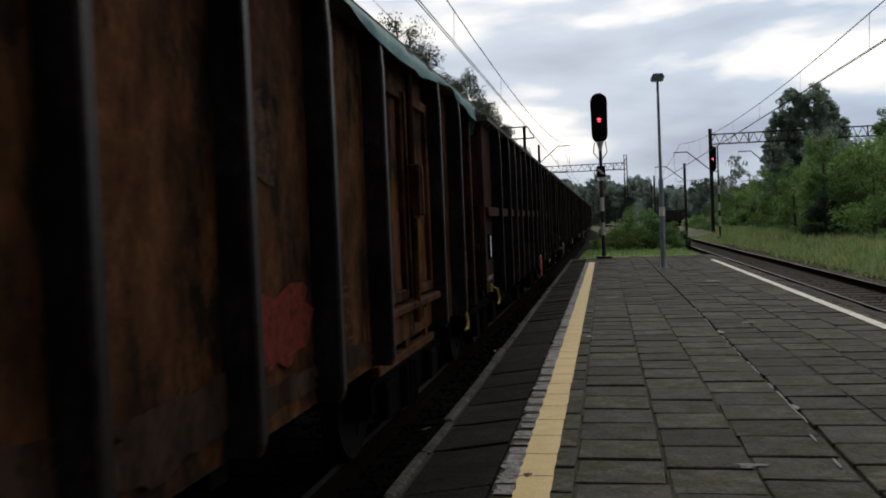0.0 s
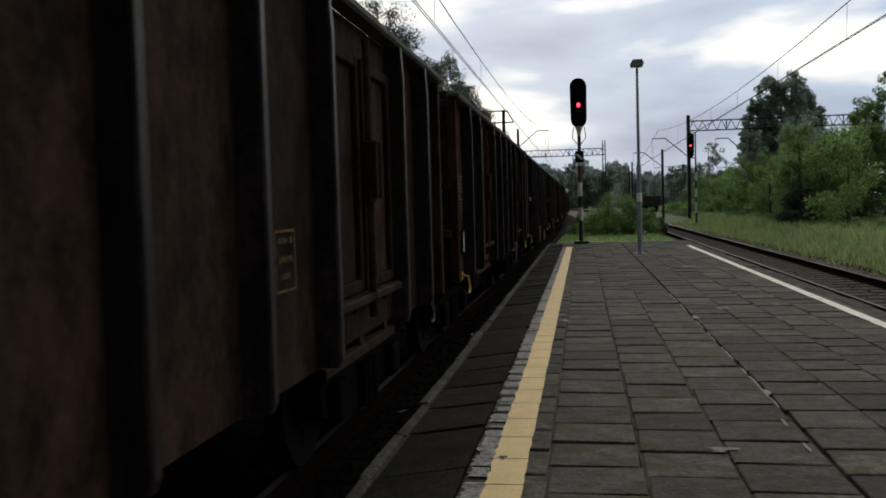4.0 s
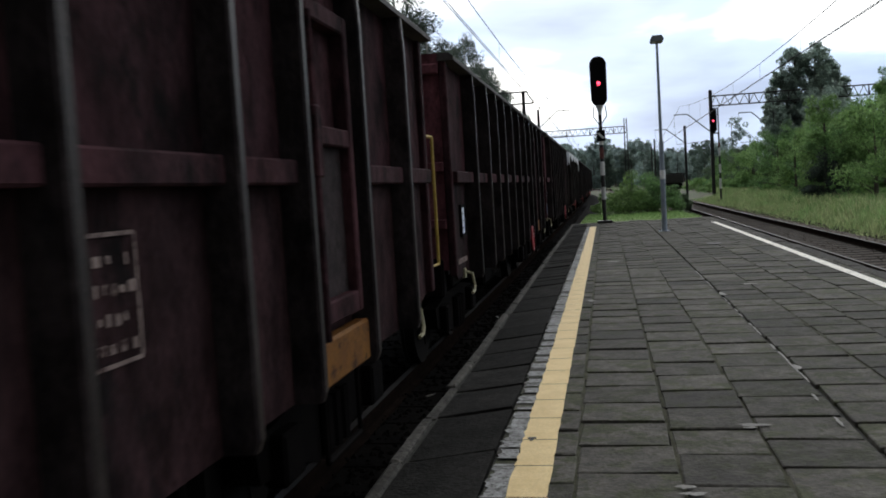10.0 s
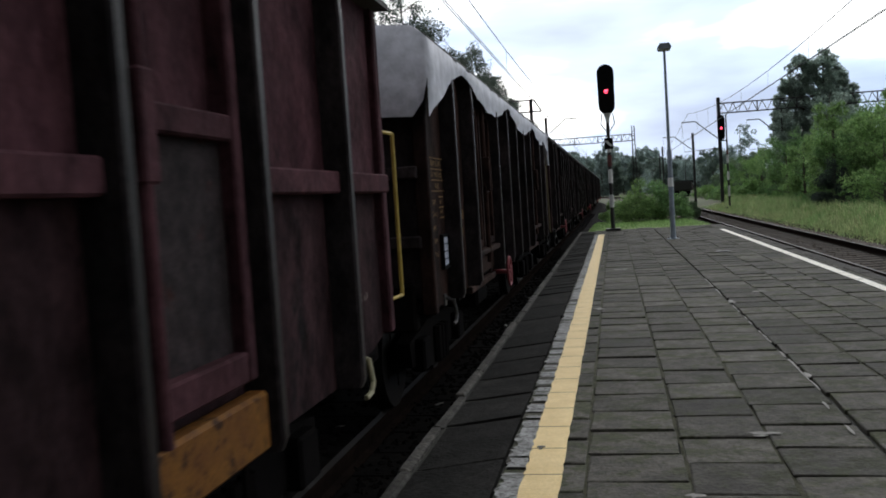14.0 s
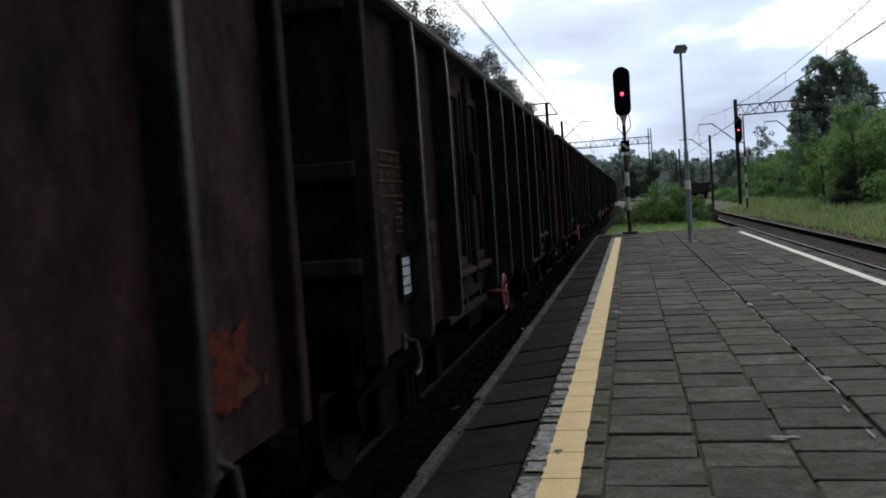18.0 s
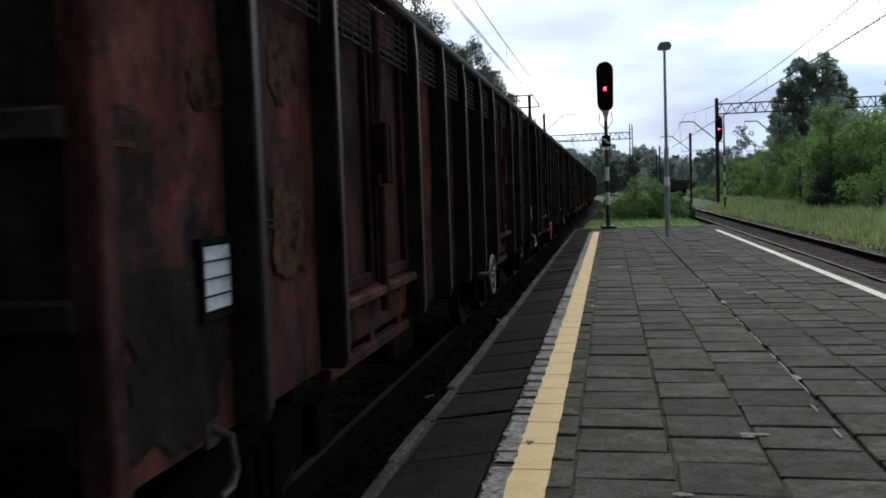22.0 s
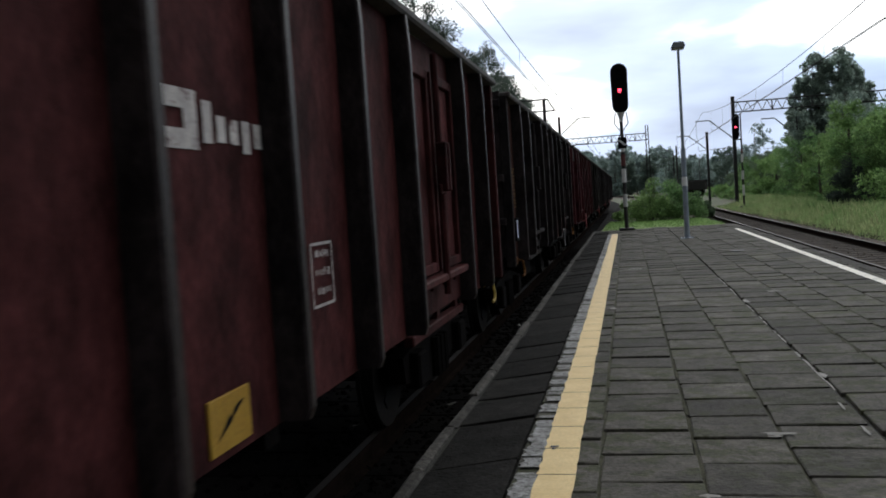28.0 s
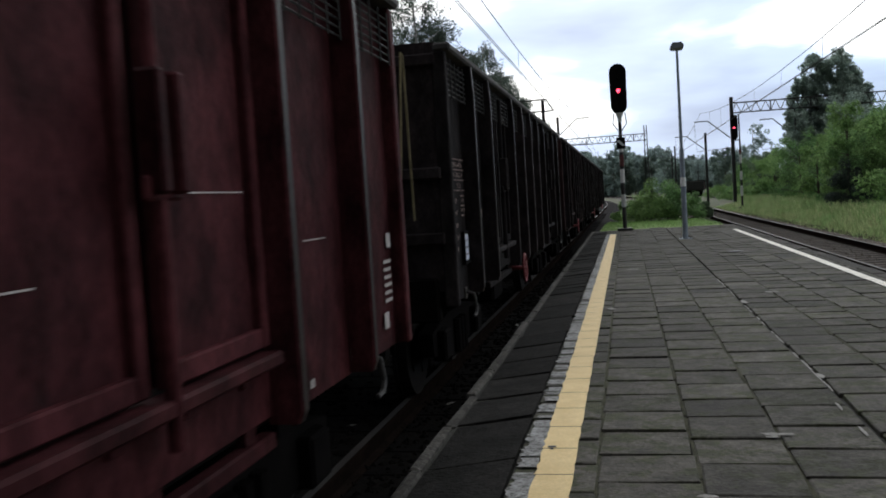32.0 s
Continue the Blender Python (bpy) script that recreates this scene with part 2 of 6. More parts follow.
PALE = surface("pale_step_paint", (0.25, 0.225, 0.13), (0.34, 0.31, 0.20), 6, 0.6, bump=0.1, rust=(0.06, 0.04, 0.03), amount=0.4)
CARD = surface("white_paper_card", (0.46, 0.50, 0.60), (0.66, 0.70, 0.80), 22, 0.7, bump=0.1, fine=0.25, spread=0.25)
CARD_BLUE = surface("pale_blue_card", (0.09, 0.195, 0.39), (0.255, 0.345, 0.48), 9, 0.7, bump=0.1, fine=0.1)
STENCIL = surface("worn_white_stencil_paint", (0.27, 0.21, 0.19), (0.17, 0.13, 0.12), 9, 0.85, bump=0.1, rust=(0.035, 0.018, 0.018), amount=0.62, spec=0.1)
STENCIL_BRIGHT = surface("fresh_white_stencil_paint", (0.50, 0.47, 0.45), (0.38, 0.35, 0.34), 9, 0.8, bump=0.1, rust=(0.09, 0.045, 0.045), amount=0.45, spec=0.1)
STENCIL_OCHRE = surface("yellowed_stencil_paint", (0.10, 0.065, 0.032), (0.06, 0.038, 0.022), 9, 0.85, bump=0.1, rust=(0.025, 0.014, 0.010), amount=0.68, spec=0.1)
STENCIL_CREAM = surface("cream_stencil_paint", (0.36, 0.27, 0.165), (0.26, 0.19, 0.115), 9, 0.85, bump=0.1, rust=(0.08, 0.045, 0.03), amount=0.45, spec=0.1)
STENCIL_GOLD = surface("ochre_stencil_paint", (0.20, 0.125, 0.055), (0.12, 0.075, 0.036), 9, 0.85, bump=0.1, rust=(0.035, 0.02, 0.013), amount=0.56, spec=0.1)
SPRAY_YELLOW = surface("yellow_spray_paint", (0.20, 0.15, 0.025), (0.13, 0.09, 0.025), 6, 0.7, bump=0.1, rust=(0.08, 0.04, 0.03), amount=0.4)
SPRAY_PALE = surface("pale_spray_paint", (0.22, 0.21, 0.2), (0.3, 0.29, 0.28), 6, 0.7, bump=0.1, rust=(0.08, 0.04, 0.04), amount=0.4)
PLATE_YELLOW = surface("yellow_warning_plate", (0.30, 0.165, 0.010), (0.36, 0.215, 0.020), 6, 0.6, bump=0.1, rust=(0.2, 0.12, 0.02), amount=0.2)
RED_PATCH = surface("red_repair_primer", (0.066, 0.014, 0.009), (0.105, 0.021, 0.012), 5, 0.9, bump=0.3, rust=(0.016, 0.008, 0.007), amount=0.66, spec=0.1, stain=0.4)
RED_FRESH = surface("fresh_red_repair_primer", (0.12, 0.022, 0.013), (0.16, 0.030, 0.017), 4, 0.85, bump=0.3, rust=(0.03, 0.011, 0.008), amount=0.46, spec=0.08, stain=0.4)
TARP_TEAL = surface("teal_tarpaulin", (0.05, 0.17, 0.19), (0.08, 0.23, 0.25), 3, 0.6, bump=0.3, grain=8)
TARP_GREY = surface("pale_grey_tarpaulin", (0.36, 0.36, 0.40), (0.50, 0.50, 0.55), 3, 0.6, bump=0.3, grain=8)

# Outer post faces: extra gloss added for the bright line of grazing skylight.
EDGE_GLOSS = surface("glossy_post_face", (0.0105, 0.0078, 0.0072), (0.021, 0.0160, 0.0148), 5, 0.50, bump=0.15, rust=(0.010, 0.0072, 0.0068), amount=0.48, spec=0.14, stain=0.4, spread=0.4)
RIM = surface("dusty_worn_rim", (0.034, 0.030, 0.028), (0.065, 0.06, 0.057), 3, 0.8, bump=0.4, rust=(0.03, 0.018, 0.014), amount=0.45)
MORTAR = surface("pale_mortar_chip", (0.20, 0.19, 0.17), (0.27, 0.26, 0.24), 12, 0.9, bump=0.6, grain=60)
ROPE = surface("yellowed_rope", (0.12, 0.10, 0.05), (0.18, 0.15, 0.08), 12, 0.9, bump=0.3)
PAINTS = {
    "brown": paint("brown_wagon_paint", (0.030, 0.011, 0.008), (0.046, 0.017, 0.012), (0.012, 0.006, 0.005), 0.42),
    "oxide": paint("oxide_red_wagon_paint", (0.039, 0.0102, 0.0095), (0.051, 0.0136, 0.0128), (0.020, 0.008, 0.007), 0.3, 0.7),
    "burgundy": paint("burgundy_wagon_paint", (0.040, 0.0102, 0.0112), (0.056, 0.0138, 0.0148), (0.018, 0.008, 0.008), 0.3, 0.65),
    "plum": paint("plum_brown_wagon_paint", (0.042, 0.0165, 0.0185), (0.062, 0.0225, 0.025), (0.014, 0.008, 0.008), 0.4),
    # Posts and most end walls: near black, whatever the wagon's own paint.
    "post_dark": paint("near_black_post_paint", (0.0170, 0.0125, 0.0122), (0.0260, 0.0180, 0.0172), (0.0115, 0.0090, 0.0088), 0.5),
    # End walls of three ribbed wagons: a brighter burgundy than their sides.
    "bright_end": paint("bright_burgundy_end_paint", (0.078, 0.0265, 0.030), (0.100, 0.034, 0.038), (0.035, 0.014, 0.015), 0.3),
    "plum_dark": paint("darker_plum_brown_wagon_paint", (0.022, 0.0112, 0.0115), (0.037, 0.0170, 0.0172), (0.010, 0.007, 0.007), 0.5),
    "brown_dark": paint("darker_brown_wagon_paint", (0.022, 0.0100, 0.0080), (0.034, 0.0145, 0.0110), (0.009, 0.0055, 0.0048), 0.5),
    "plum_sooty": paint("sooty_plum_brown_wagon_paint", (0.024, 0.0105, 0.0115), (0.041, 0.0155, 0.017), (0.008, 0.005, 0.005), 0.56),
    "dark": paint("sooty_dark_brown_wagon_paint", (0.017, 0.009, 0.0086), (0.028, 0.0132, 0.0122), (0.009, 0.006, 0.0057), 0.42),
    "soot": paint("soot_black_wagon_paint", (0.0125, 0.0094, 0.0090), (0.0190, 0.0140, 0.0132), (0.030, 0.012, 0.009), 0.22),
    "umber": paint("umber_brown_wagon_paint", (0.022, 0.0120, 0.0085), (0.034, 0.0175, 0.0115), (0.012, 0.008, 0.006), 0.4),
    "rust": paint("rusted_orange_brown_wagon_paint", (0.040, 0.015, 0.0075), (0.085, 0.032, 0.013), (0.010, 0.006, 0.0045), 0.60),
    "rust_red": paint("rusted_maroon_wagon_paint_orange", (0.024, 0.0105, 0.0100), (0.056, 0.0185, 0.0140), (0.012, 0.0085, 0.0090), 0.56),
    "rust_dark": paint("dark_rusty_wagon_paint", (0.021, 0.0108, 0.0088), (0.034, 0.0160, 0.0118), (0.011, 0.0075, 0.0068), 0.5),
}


# ---- mesh helpers ----
def box(bm, x0, x1, y0, y1, z0, z1, bevel=0.0):
    vs = [bm.verts.new((x, y, z)) for x in (x0, x1) for y in (y0, y1) for z in (z0, z1)]
    f = [bm.faces.new([vs[i] for i in q]) for q in
         ((0, 1, 3, 2), (4, 6, 7, 5), (0, 4, 5, 1), (2, 3, 7, 6), (0, 2, 6, 4), (1, 5, 7, 3))]
    if bevel:
        es = list({e for q in f for e in q.edges})
        bmesh.ops.bevel(bm, geom=es, offset=bevel, segments=1, affect="EDGES")
    return bm


def prism(bm, ring, axis, a, b):
    """Extrude a closed ring of 2D points along an axis from a to b."""
    def at(p, q, w):
        return {"z": (p, q, w), "y": (p, w, q), "x": (w, p, q)}[axis]
    lo = [bm.verts.new(at(p, q, a)) for p, q in ring]
    hi = [bm.verts.new(at(p, q, b)) for p, q in ring]
    k = len(ring)
    for i in range(k):
        bm.faces.new((lo[i], lo[(i + 1) % k], hi[(i + 1) % k], hi[i]))
    bm.faces.new(lo[::-1])
    bm.faces.new(hi)
    return bm


def rod(bm, p, q, r0, r1=None, seg=8):
    p, q = Vector(p), Vector(q)
    r1 = r0 if r1 is None else r1
    m = (q - p).to_track_quat("Z", "Y").to_matrix()
    lo, hi = [], []
    for i in range(seg):
        a = 2 * math.pi * i / seg
        d = m @ Vector((math.cos(a), math.sin(a), 0))
        lo.append(bm.verts.new(p + d * r0))
        hi.append(bm.verts.new(q + d * r1))
    for i in range(seg):
        bm.faces.new((lo[i], lo[(i + 1) % seg], hi[(i + 1) % seg], hi[i]))
    bm.faces.new(lo[::-1])
    bm.faces.new(hi)
    return bm


def ring_rod(bm, centre, normal, radius, thick, seg=20, sides=6):
    m = Vector(normal).to_track_quat("Z", "Y").to_matrix()
    c = Vector(centre)
    rows = []
    for i in range(seg):
        a = 2 * math.pi * i / seg
        d = m @ Vector((math.cos(a), math.sin(a), 0))
        up = m @ Vector((0, 0, 1))
        rows.append([bm.verts.new(c + d * (radius + thick * math.cos(b)) + up * thick * math.sin(b))
                     for b in (2 * math.pi * j / sides for j in range(sides))])
    for i in range(seg):
        for j in range(sides):
            bm.faces.new((rows[i][j], rows[(i + 1) % seg][j], rows[(i + 1) % seg][(j + 1) % sides], rows[i][(j + 1) % sides]))
    return bm


def mesh_of(name, bm, material, smooth=False):
    bmesh.ops.recalc_face_normals(bm, faces=bm.faces)
    me = bpy.data.meshes.new(name)
    bm.to_mesh(me)
    bm.free()
    me.materials.append(material)
    if smooth:
        me.polygons.foreach_set("use_smooth", [True] * len(me.polygons))
    return me


def part(name, bm, material, parent, label="", smooth=False):
    ob = new(name, mesh_of(name, bm, material, smooth))
    ob.parent = parent
    if label:
        ob["label"] = label
    return ob


def thing(name, at, label, category, group="", kind=""):
    ob = new(name)
    ob.matrix_basis = at if isinstance(at, Matrix) else pose(*at)
    return tagged(ob, label, category, group, kind)


def structure(name, bm, material, label, category="", smooth=False):
    ob = new(name, mesh_of(name, bm, material, smooth))
    return tagged(ob, label, category, kind="structure")


B = bmesh.new

# ---- plan: metres, y along the track, platform top at z = 0, rail heads at z = -0.3 ----
RAIL_Z, LEFT_X, RIGHT_X = -0.30, -2.85, 5.57
EDGE_L, EDGE_R, END_Y = -1.31, 3.95, 35.3


def bend(y):
    """Sideways shift of both tracks past the straight."""
    return -max(0.0, y - 95) ** 2 / 2600


def bend_yaw(y):
    return math.degrees(math.atan(max(0.0, y - 95) / 1300))


# ---- ground and tracks ----
def sheet(name, xs, ys, height, material, label, category):
    bm = B()
    grid = [[bm.verts.new((x, y, height(x, y))) for x in xs] for y in ys]
    for j in range(len(ys) - 1):
        for i in range(len(xs) - 1):
            bm.faces.new((grid[j][i], grid[j][i + 1], grid[j + 1][i + 1], grid[j + 1][i]))
    return structure(name, bm, material, label, category, smooth=True)


def ground_height(x, y):
    z = -0.62 + 0.05 * noise.noise(Vector((x * 0.3, y * 0.3, 0)))
    t = min(1.0, max(0.0, (x - bend(y) - 8.0) / 1.5))
    return z + 0.30 * t


XS = [-2500, -600, -150, -60, -30, -20, -14, -10, -8, -6.2, -5, -3, -1, 1, 3, 5, 7, 8, 9, 10, 12, 14, 18, 24, 32, 50, 90, 200, 600, 2500]
YS = [-2500, -500, -120, -60, -30, -10, 0, 10, 20, 30, 36, 42, 50, 60, 70, 80, 95, 110, 130, 160, 200, 250, 320, 500, 1200, 4500]
sheet("ground", XS, YS, ground_height, SOIL, "rough ground of grass, weeds and bare soil beside the tracks", "ground")


def track(cx, tag, ballast):
    ys = list(range(-60, 96, 6)) + list(range(100, 420, 8))
    bm = B()
    prof = [(-2.5, -0.66), (-1.75, -0.475), (-0.6, -0.47), (0.6, -0.47), (1.75, -0.475), (2.5, -0.66)]
    rows = [[bm.verts.new((cx + bend(y) + p, y, q)) for p, q in prof] for y in ys]
    for a, b in zip(rows, rows[1:]):
        for i in range(len(prof) - 1):
            bm.faces.new((a[i], a[i + 1], b[i + 1], b[i]))
    structure("ballast_bed_" + tag, bm, ballast, "crushed stone ballast bed, dark with oil and dust", "ballast")
    rails = thing("rail_track_" + tag, (0, 0, 0), "pair of worn steel rails on sleepers in ballast", "rail track", kind="structure")
    for s in (-1, 1):
        c = cx + s * 0.7535
        bm, bt = B(), B()
        ring = [(-0.07, -0.17), (0.07, -0.17), (0.07, -0.155), (0.012, -0.14), (0.012, -0.05), (0.036, -0.035), (0.036, -0.003),
                (-0.036, -0.003), (-0.036, -0.035), (-0.012, -0.05), (-0.012, -0.14), (-0.07, -0.155)]
        pr = [[bm.verts.new((c + bend(y) + p, y, RAIL_Z + q)) for p, q in ring] for y in ys]
        tp = [[bt.verts.new((c + bend(y) + p, y, RAIL_Z + q)) for p, q in ((-0.03, 0.001), (0.03, 0.001))] for y in ys]
        for a, b in zip(pr, pr[1:]):
            for i in range(len(ring)):
                bm.faces.new((a[i], a[(i + 1) % len(ring)], b[(i + 1) % len(ring)], b[i]))
        for a, b in zip(tp, tp[1:]):
            bt.faces.new((a[0], a[1], b[1], b[0]))
        r = part("rail", bm, RUSTY_RAIL, rails)
        part("rail_head", bt, RAIL_TOP, r, "polished running surface")
    bm = B()
    box(bm, -1.3, 1.3, -0.125, 0.125, -0.62, -0.462, 0.015)
    # west sleepers take the near-black gear colour, as shade beneath the train
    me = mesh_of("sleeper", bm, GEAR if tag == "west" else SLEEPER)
    for k in range(150):
        y = -14 + 0.62 * k
        o = new("sleeper", me)
        o.parent = rails
        o.matrix_basis = pose(cx + random.uniform(-0.02, 0.02), y + random.uniform(-0.02, 0.02), 0, 0, 0, random.uniform(-0.6, 0.6))


def stones(name, count, place, material, label, lo=0.02, hi=0.05):
    """Loose stones as one mesh: squashed, uneven octahedra."""
    vs, fs = [], []
    base = np.array([(1, 0, 0), (-1, 0, 0), (0, 1, 0), (0, -1, 0), (0, 0, 1), (0, 0, -1)], float)
    tri = [(0, 2, 4), (2, 1, 4), (1, 3, 4), (3, 0, 4), (2, 0, 5), (1, 2, 5), (3, 1, 5), (0, 3, 5)]
    for _ in range(count):
        x, y, z = place()
        s = random.uniform(lo, hi) * np.random.uniform(0.6, 1.3, (6, 1))
        a = random.uniform(0, 6.28)
        r = np.array([[math.cos(a), -math.sin(a), 0], [math.sin(a), math.cos(a), 0], [0, 0, 0.7]])
        k = len(vs)
        vs.extend(((base * s) @ r.T + (x, y, z)).tolist())
        fs.extend([(k + p, k + q, k + w) for p, q, w in tri])
    me = bpy.data.meshes.new(name)
    me.from_pydata(vs, [], fs)
    me.materials.append(material)
    return tagged(new(name, me), label, "gravel", kind="stuff")


track(LEFT_X, "west", BALLAST_SHADED)
track(RIGHT_X, "east", BALLAST)
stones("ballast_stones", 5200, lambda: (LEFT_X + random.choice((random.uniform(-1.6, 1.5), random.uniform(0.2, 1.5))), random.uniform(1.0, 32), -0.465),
       BALLAST_SHADED, "loose oily ballast stones between the rails, under-train shade in their colour", 0.02, 0.045)
stones("ballast_stones", 6500, lambda: (RIGHT_X + random.uniform(-1.6, 2.3), random.uniform(9, 60), -0.47 - random.uniform(0, 0.04)),
       BALLAST, "loose grey ballast stones round the sleepers", 0.03, 0.06)


# ---- platform ----
def platform():
    bm = B()
    box(bm, EDGE_L + 0.06, EDGE_R - 0.06, -40, END_Y, -0.7, -0.035)
    structure("platform", bm, BED, "platform core with mossy sandy joints", "platform")
    for side, x0, x1, word in (("west", EDGE_L, -1.235, "chipped grey concrete platform edge stones"), ("east", 3.70, EDGE_R, "grey concrete platform edge stones beside the empty track")):
        kerb = thing("kerb_" + side, (0, 0, 0), word, "kerb", kind="structure")
        kinds = []
        for k in range(4):
            bm = B()
            box(bm, x0, x1, 0.008, 0.992, -0.28, -0.004, 0.014)
            for v in bm.verts:
                v.co.x += random.uniform(-0.006, 0.006)
                v.co.z += random.uniform(-0.008, 0.004)
            kinds.append(mesh_of("kerb_stone", bm, KERB))
        for k in range(75):
            o = new("kerb_stone", kinds[random.randrange(4)])
            o.parent = kerb
            o.matrix_basis = pose(random.uniform(-0.010, 0.010), -40 + k, random.uniform(-0.008, 0.006), random.uniform(-0.5, 0.5), 0, random.uniform(-0.5, 0.5))
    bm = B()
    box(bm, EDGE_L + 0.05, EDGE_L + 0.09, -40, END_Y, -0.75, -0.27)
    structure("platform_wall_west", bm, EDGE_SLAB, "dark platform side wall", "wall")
    bm = B()
    box(bm, EDGE_R - 0.09, EDGE_R - 0.05, -40, END_Y, -0.75, -0.27)
    structure("platform_wall_east", bm, KERB, "concrete platform side wall", "wall")
    bm = B()
    grid = []
    for j in range(14):
        y = END_Y + j * 1.3
        grid.append([bm.verts.new((EDGE_L + 0.3 + (EDGE_R - EDGE_L - 0.6) * i / 8, y,
                                   -0.03 - 0.32 * (j / 13) ** 1.5 + 0.03 * noise.noise(Vector((i, y, 3))))) for i in range(9)])
    for a, b in zip(grid, grid[1:]):
        for i in range(8):
            bm.faces.new((a[i], a[i + 1], b[i + 1], b[i]))
    structure("grass_end", bm, LAWN, "short green grass at the platform end", "lawn", smooth=True)


platform()
GAP = 0.016
COLS = [(-0.705, -0.225), (-0.225, 0.325), (0.325, 0.845), (0.845, 1.405), (1.43, 1.935), (1.935, 2.435), (2.435, 2.94), (2.94, 3.44), (3.44, 3.70)]
# first joint and pitch of the rows in each column of slabs
JOINTS = [(4.61, 0.512), (5.29, 0.515), (5.09, 0.522), (5.37, 0.525), (6.24, 0.52), (7.83, 0.52), (5.02, 0.518), (4.7, 0.522), (4.55, 0.52)]


def slab_mesh(w, d, material, seed, skew=0.0):
    """One slab with slightly broken corners; skew slants its short joints."""
    rnd = random.Random(seed)
    bm = B()
    box(bm, -w / 2, w / 2, -d / 2, d / 2, -0.05, 0.0, 0.006)
    for v in bm.verts:
        if v.co.z > -0.02:
            v.co.x += rnd.uniform(-0.004, 0.004)
            v.co.y += rnd.uniform(-0.005, 0.005)
        v.co.y += skew * v.co.x
    return mesh_of("slab", bm, material)


def paving():
    paved = thing("pavement", (0, 0, 0), "uneven square grey concrete paving slabs with dark joints", "pavement", kind="structure")
    rnd = random.Random(5)
    rest_v, rest_f = [], []
    count = 0
    kinds = {}
    for ci, (a, b) in enumerate(COLS):
        w = b - a - GAP - 0.006 * (ci % 2)
        for s in range(4):
            kinds[ci, s] = slab_mesh(w, JOINTS[ci][1] - 0.011 - 0.007 * s, SLAB, ci * 7 + s)
        y = JOINTS[ci][0] - JOINTS[ci][1] * 87
        while y < END_Y - 0.5:
            cy, cx, z = y + JOINTS[ci][1] / 2, (a + b) / 2, rnd.uniform(-0.005, 0.004)
            tilt = (rnd.uniform(-1.2, 0.25), rnd.uniform(-0.6, 0.6), rnd.uniform(-1.8, -0.4))
            m = pose(cx + rnd.uniform(-0.003, 0.003), cy, z, *tilt)
            if 3.3 < y < 19.6:
                o = new("slab", kinds[ci, rnd.randrange(4)])
                o.parent, o.matrix_basis = paved, m
                count += 1
            else:
                k = len(rest_v)
                for p in ((-w / 2, -0.25, -0.05), (w / 2, -0.25, -0.05), (w / 2, 0.25, -0.05), (-w / 2, 0.25, -0.05),
                          (-w / 2, -0.25, 0), (w / 2, -0.25, 0), (w / 2, 0.25, 0), (-w / 2, 0.25, 0)):
                    rest_v.append((m @ Vector(p))[:])
                rest_f += [tuple(k + i for i in q) for q in ((4, 5, 6, 7), (0, 1, 5, 4), (1, 2, 6, 5), (2, 3, 7, 6), (3, 0, 4, 7))]
            y += JOINTS[ci][1]
    me = bpy.data.meshes.new("slabs_far")
    me.from_pydata(rest_v, [], rest_f)
    me.materials.append(SLAB)
    o = new("slabs_far", me)
    o.parent = paved
    tagged(o, kind="stuff")
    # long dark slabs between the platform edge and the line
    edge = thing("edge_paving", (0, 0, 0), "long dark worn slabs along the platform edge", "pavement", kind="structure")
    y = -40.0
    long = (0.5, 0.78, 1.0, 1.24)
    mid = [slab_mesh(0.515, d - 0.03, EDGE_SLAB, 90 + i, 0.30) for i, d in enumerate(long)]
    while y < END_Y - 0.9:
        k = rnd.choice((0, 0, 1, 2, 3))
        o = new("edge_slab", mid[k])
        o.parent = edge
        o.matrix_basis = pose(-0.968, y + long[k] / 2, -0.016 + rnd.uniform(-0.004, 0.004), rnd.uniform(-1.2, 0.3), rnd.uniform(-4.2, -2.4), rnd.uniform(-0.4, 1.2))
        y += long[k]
    # moss and sand filling the long joints nearly flush
    for (a, b), (c, d) in zip(COLS, COLS[1:]):
        if c - b > 0.01:
            continue
        bm = B()
        x = (b + c) / 2
        y = 2.0
        while y < 26:
            q = rnd.uniform(0.25, 0.7)
            h = -0.006 + rnd.uniform(-0.010, 0.004)
            wd = rnd.uniform(0.010, 0.02)
            bm.faces.new([bm.verts.new(p) for p in ((x - wd, y, h), (x + wd, y, h), (x + wd, y + q, h), (x - wd, y + q, h))])
            y += q
        o = part("joint_moss", bm, MOSS, paved, "grey-green moss in a joint")
        tagged(o, kind="stuff")
    return count


def painted_line(name, x0, x1, y0, y1, material, label, rag, z=0.009, seed=3, step=0.51):
    """A painted stripe broken at the slab joints, with a ragged inner edge."""
    rnd = random.Random(seed)
    bm = B()
    y = y0
    while y < y1:
        b = min(y + step - 0.012, y1)
        l, k = [], 14 if rag > 0.02 else 6
        off = rnd.uniform(-0.002, 0.002)
        for i in range(k + 1):
            yy = y + (b - y) * i / k
            l.append((bm.verts.new((x0 + off + rnd.uniform(-rag, rag), yy, z)), bm.verts.new((x1 + off + rnd.uniform(-0.004, 0.004), yy, z))))
        bare = 0
        for p, q in zip(l, l[1:]):
            bare = bare - 1 if bare else rnd.randrange(1, 4) if rag > 0.02 and rnd.random() < 0.16 else 0
            if not bare:
                bm.faces.new((p[0], p[1], q[1], q[0]))
        y += step
    return structure(name, bm, material, label, "painted line")


painted_line("warning_line", -0.562, -0.352, -40, 31.6, YELLOW, "worn yellow warning line painted on the slabs", 0.008)
painted_line("old_warning_line", -0.68, -0.562, -40, 31.4, OLD_WHITE, "flaked old white paint beside the yellow line", 0.022, 0.006, 8)
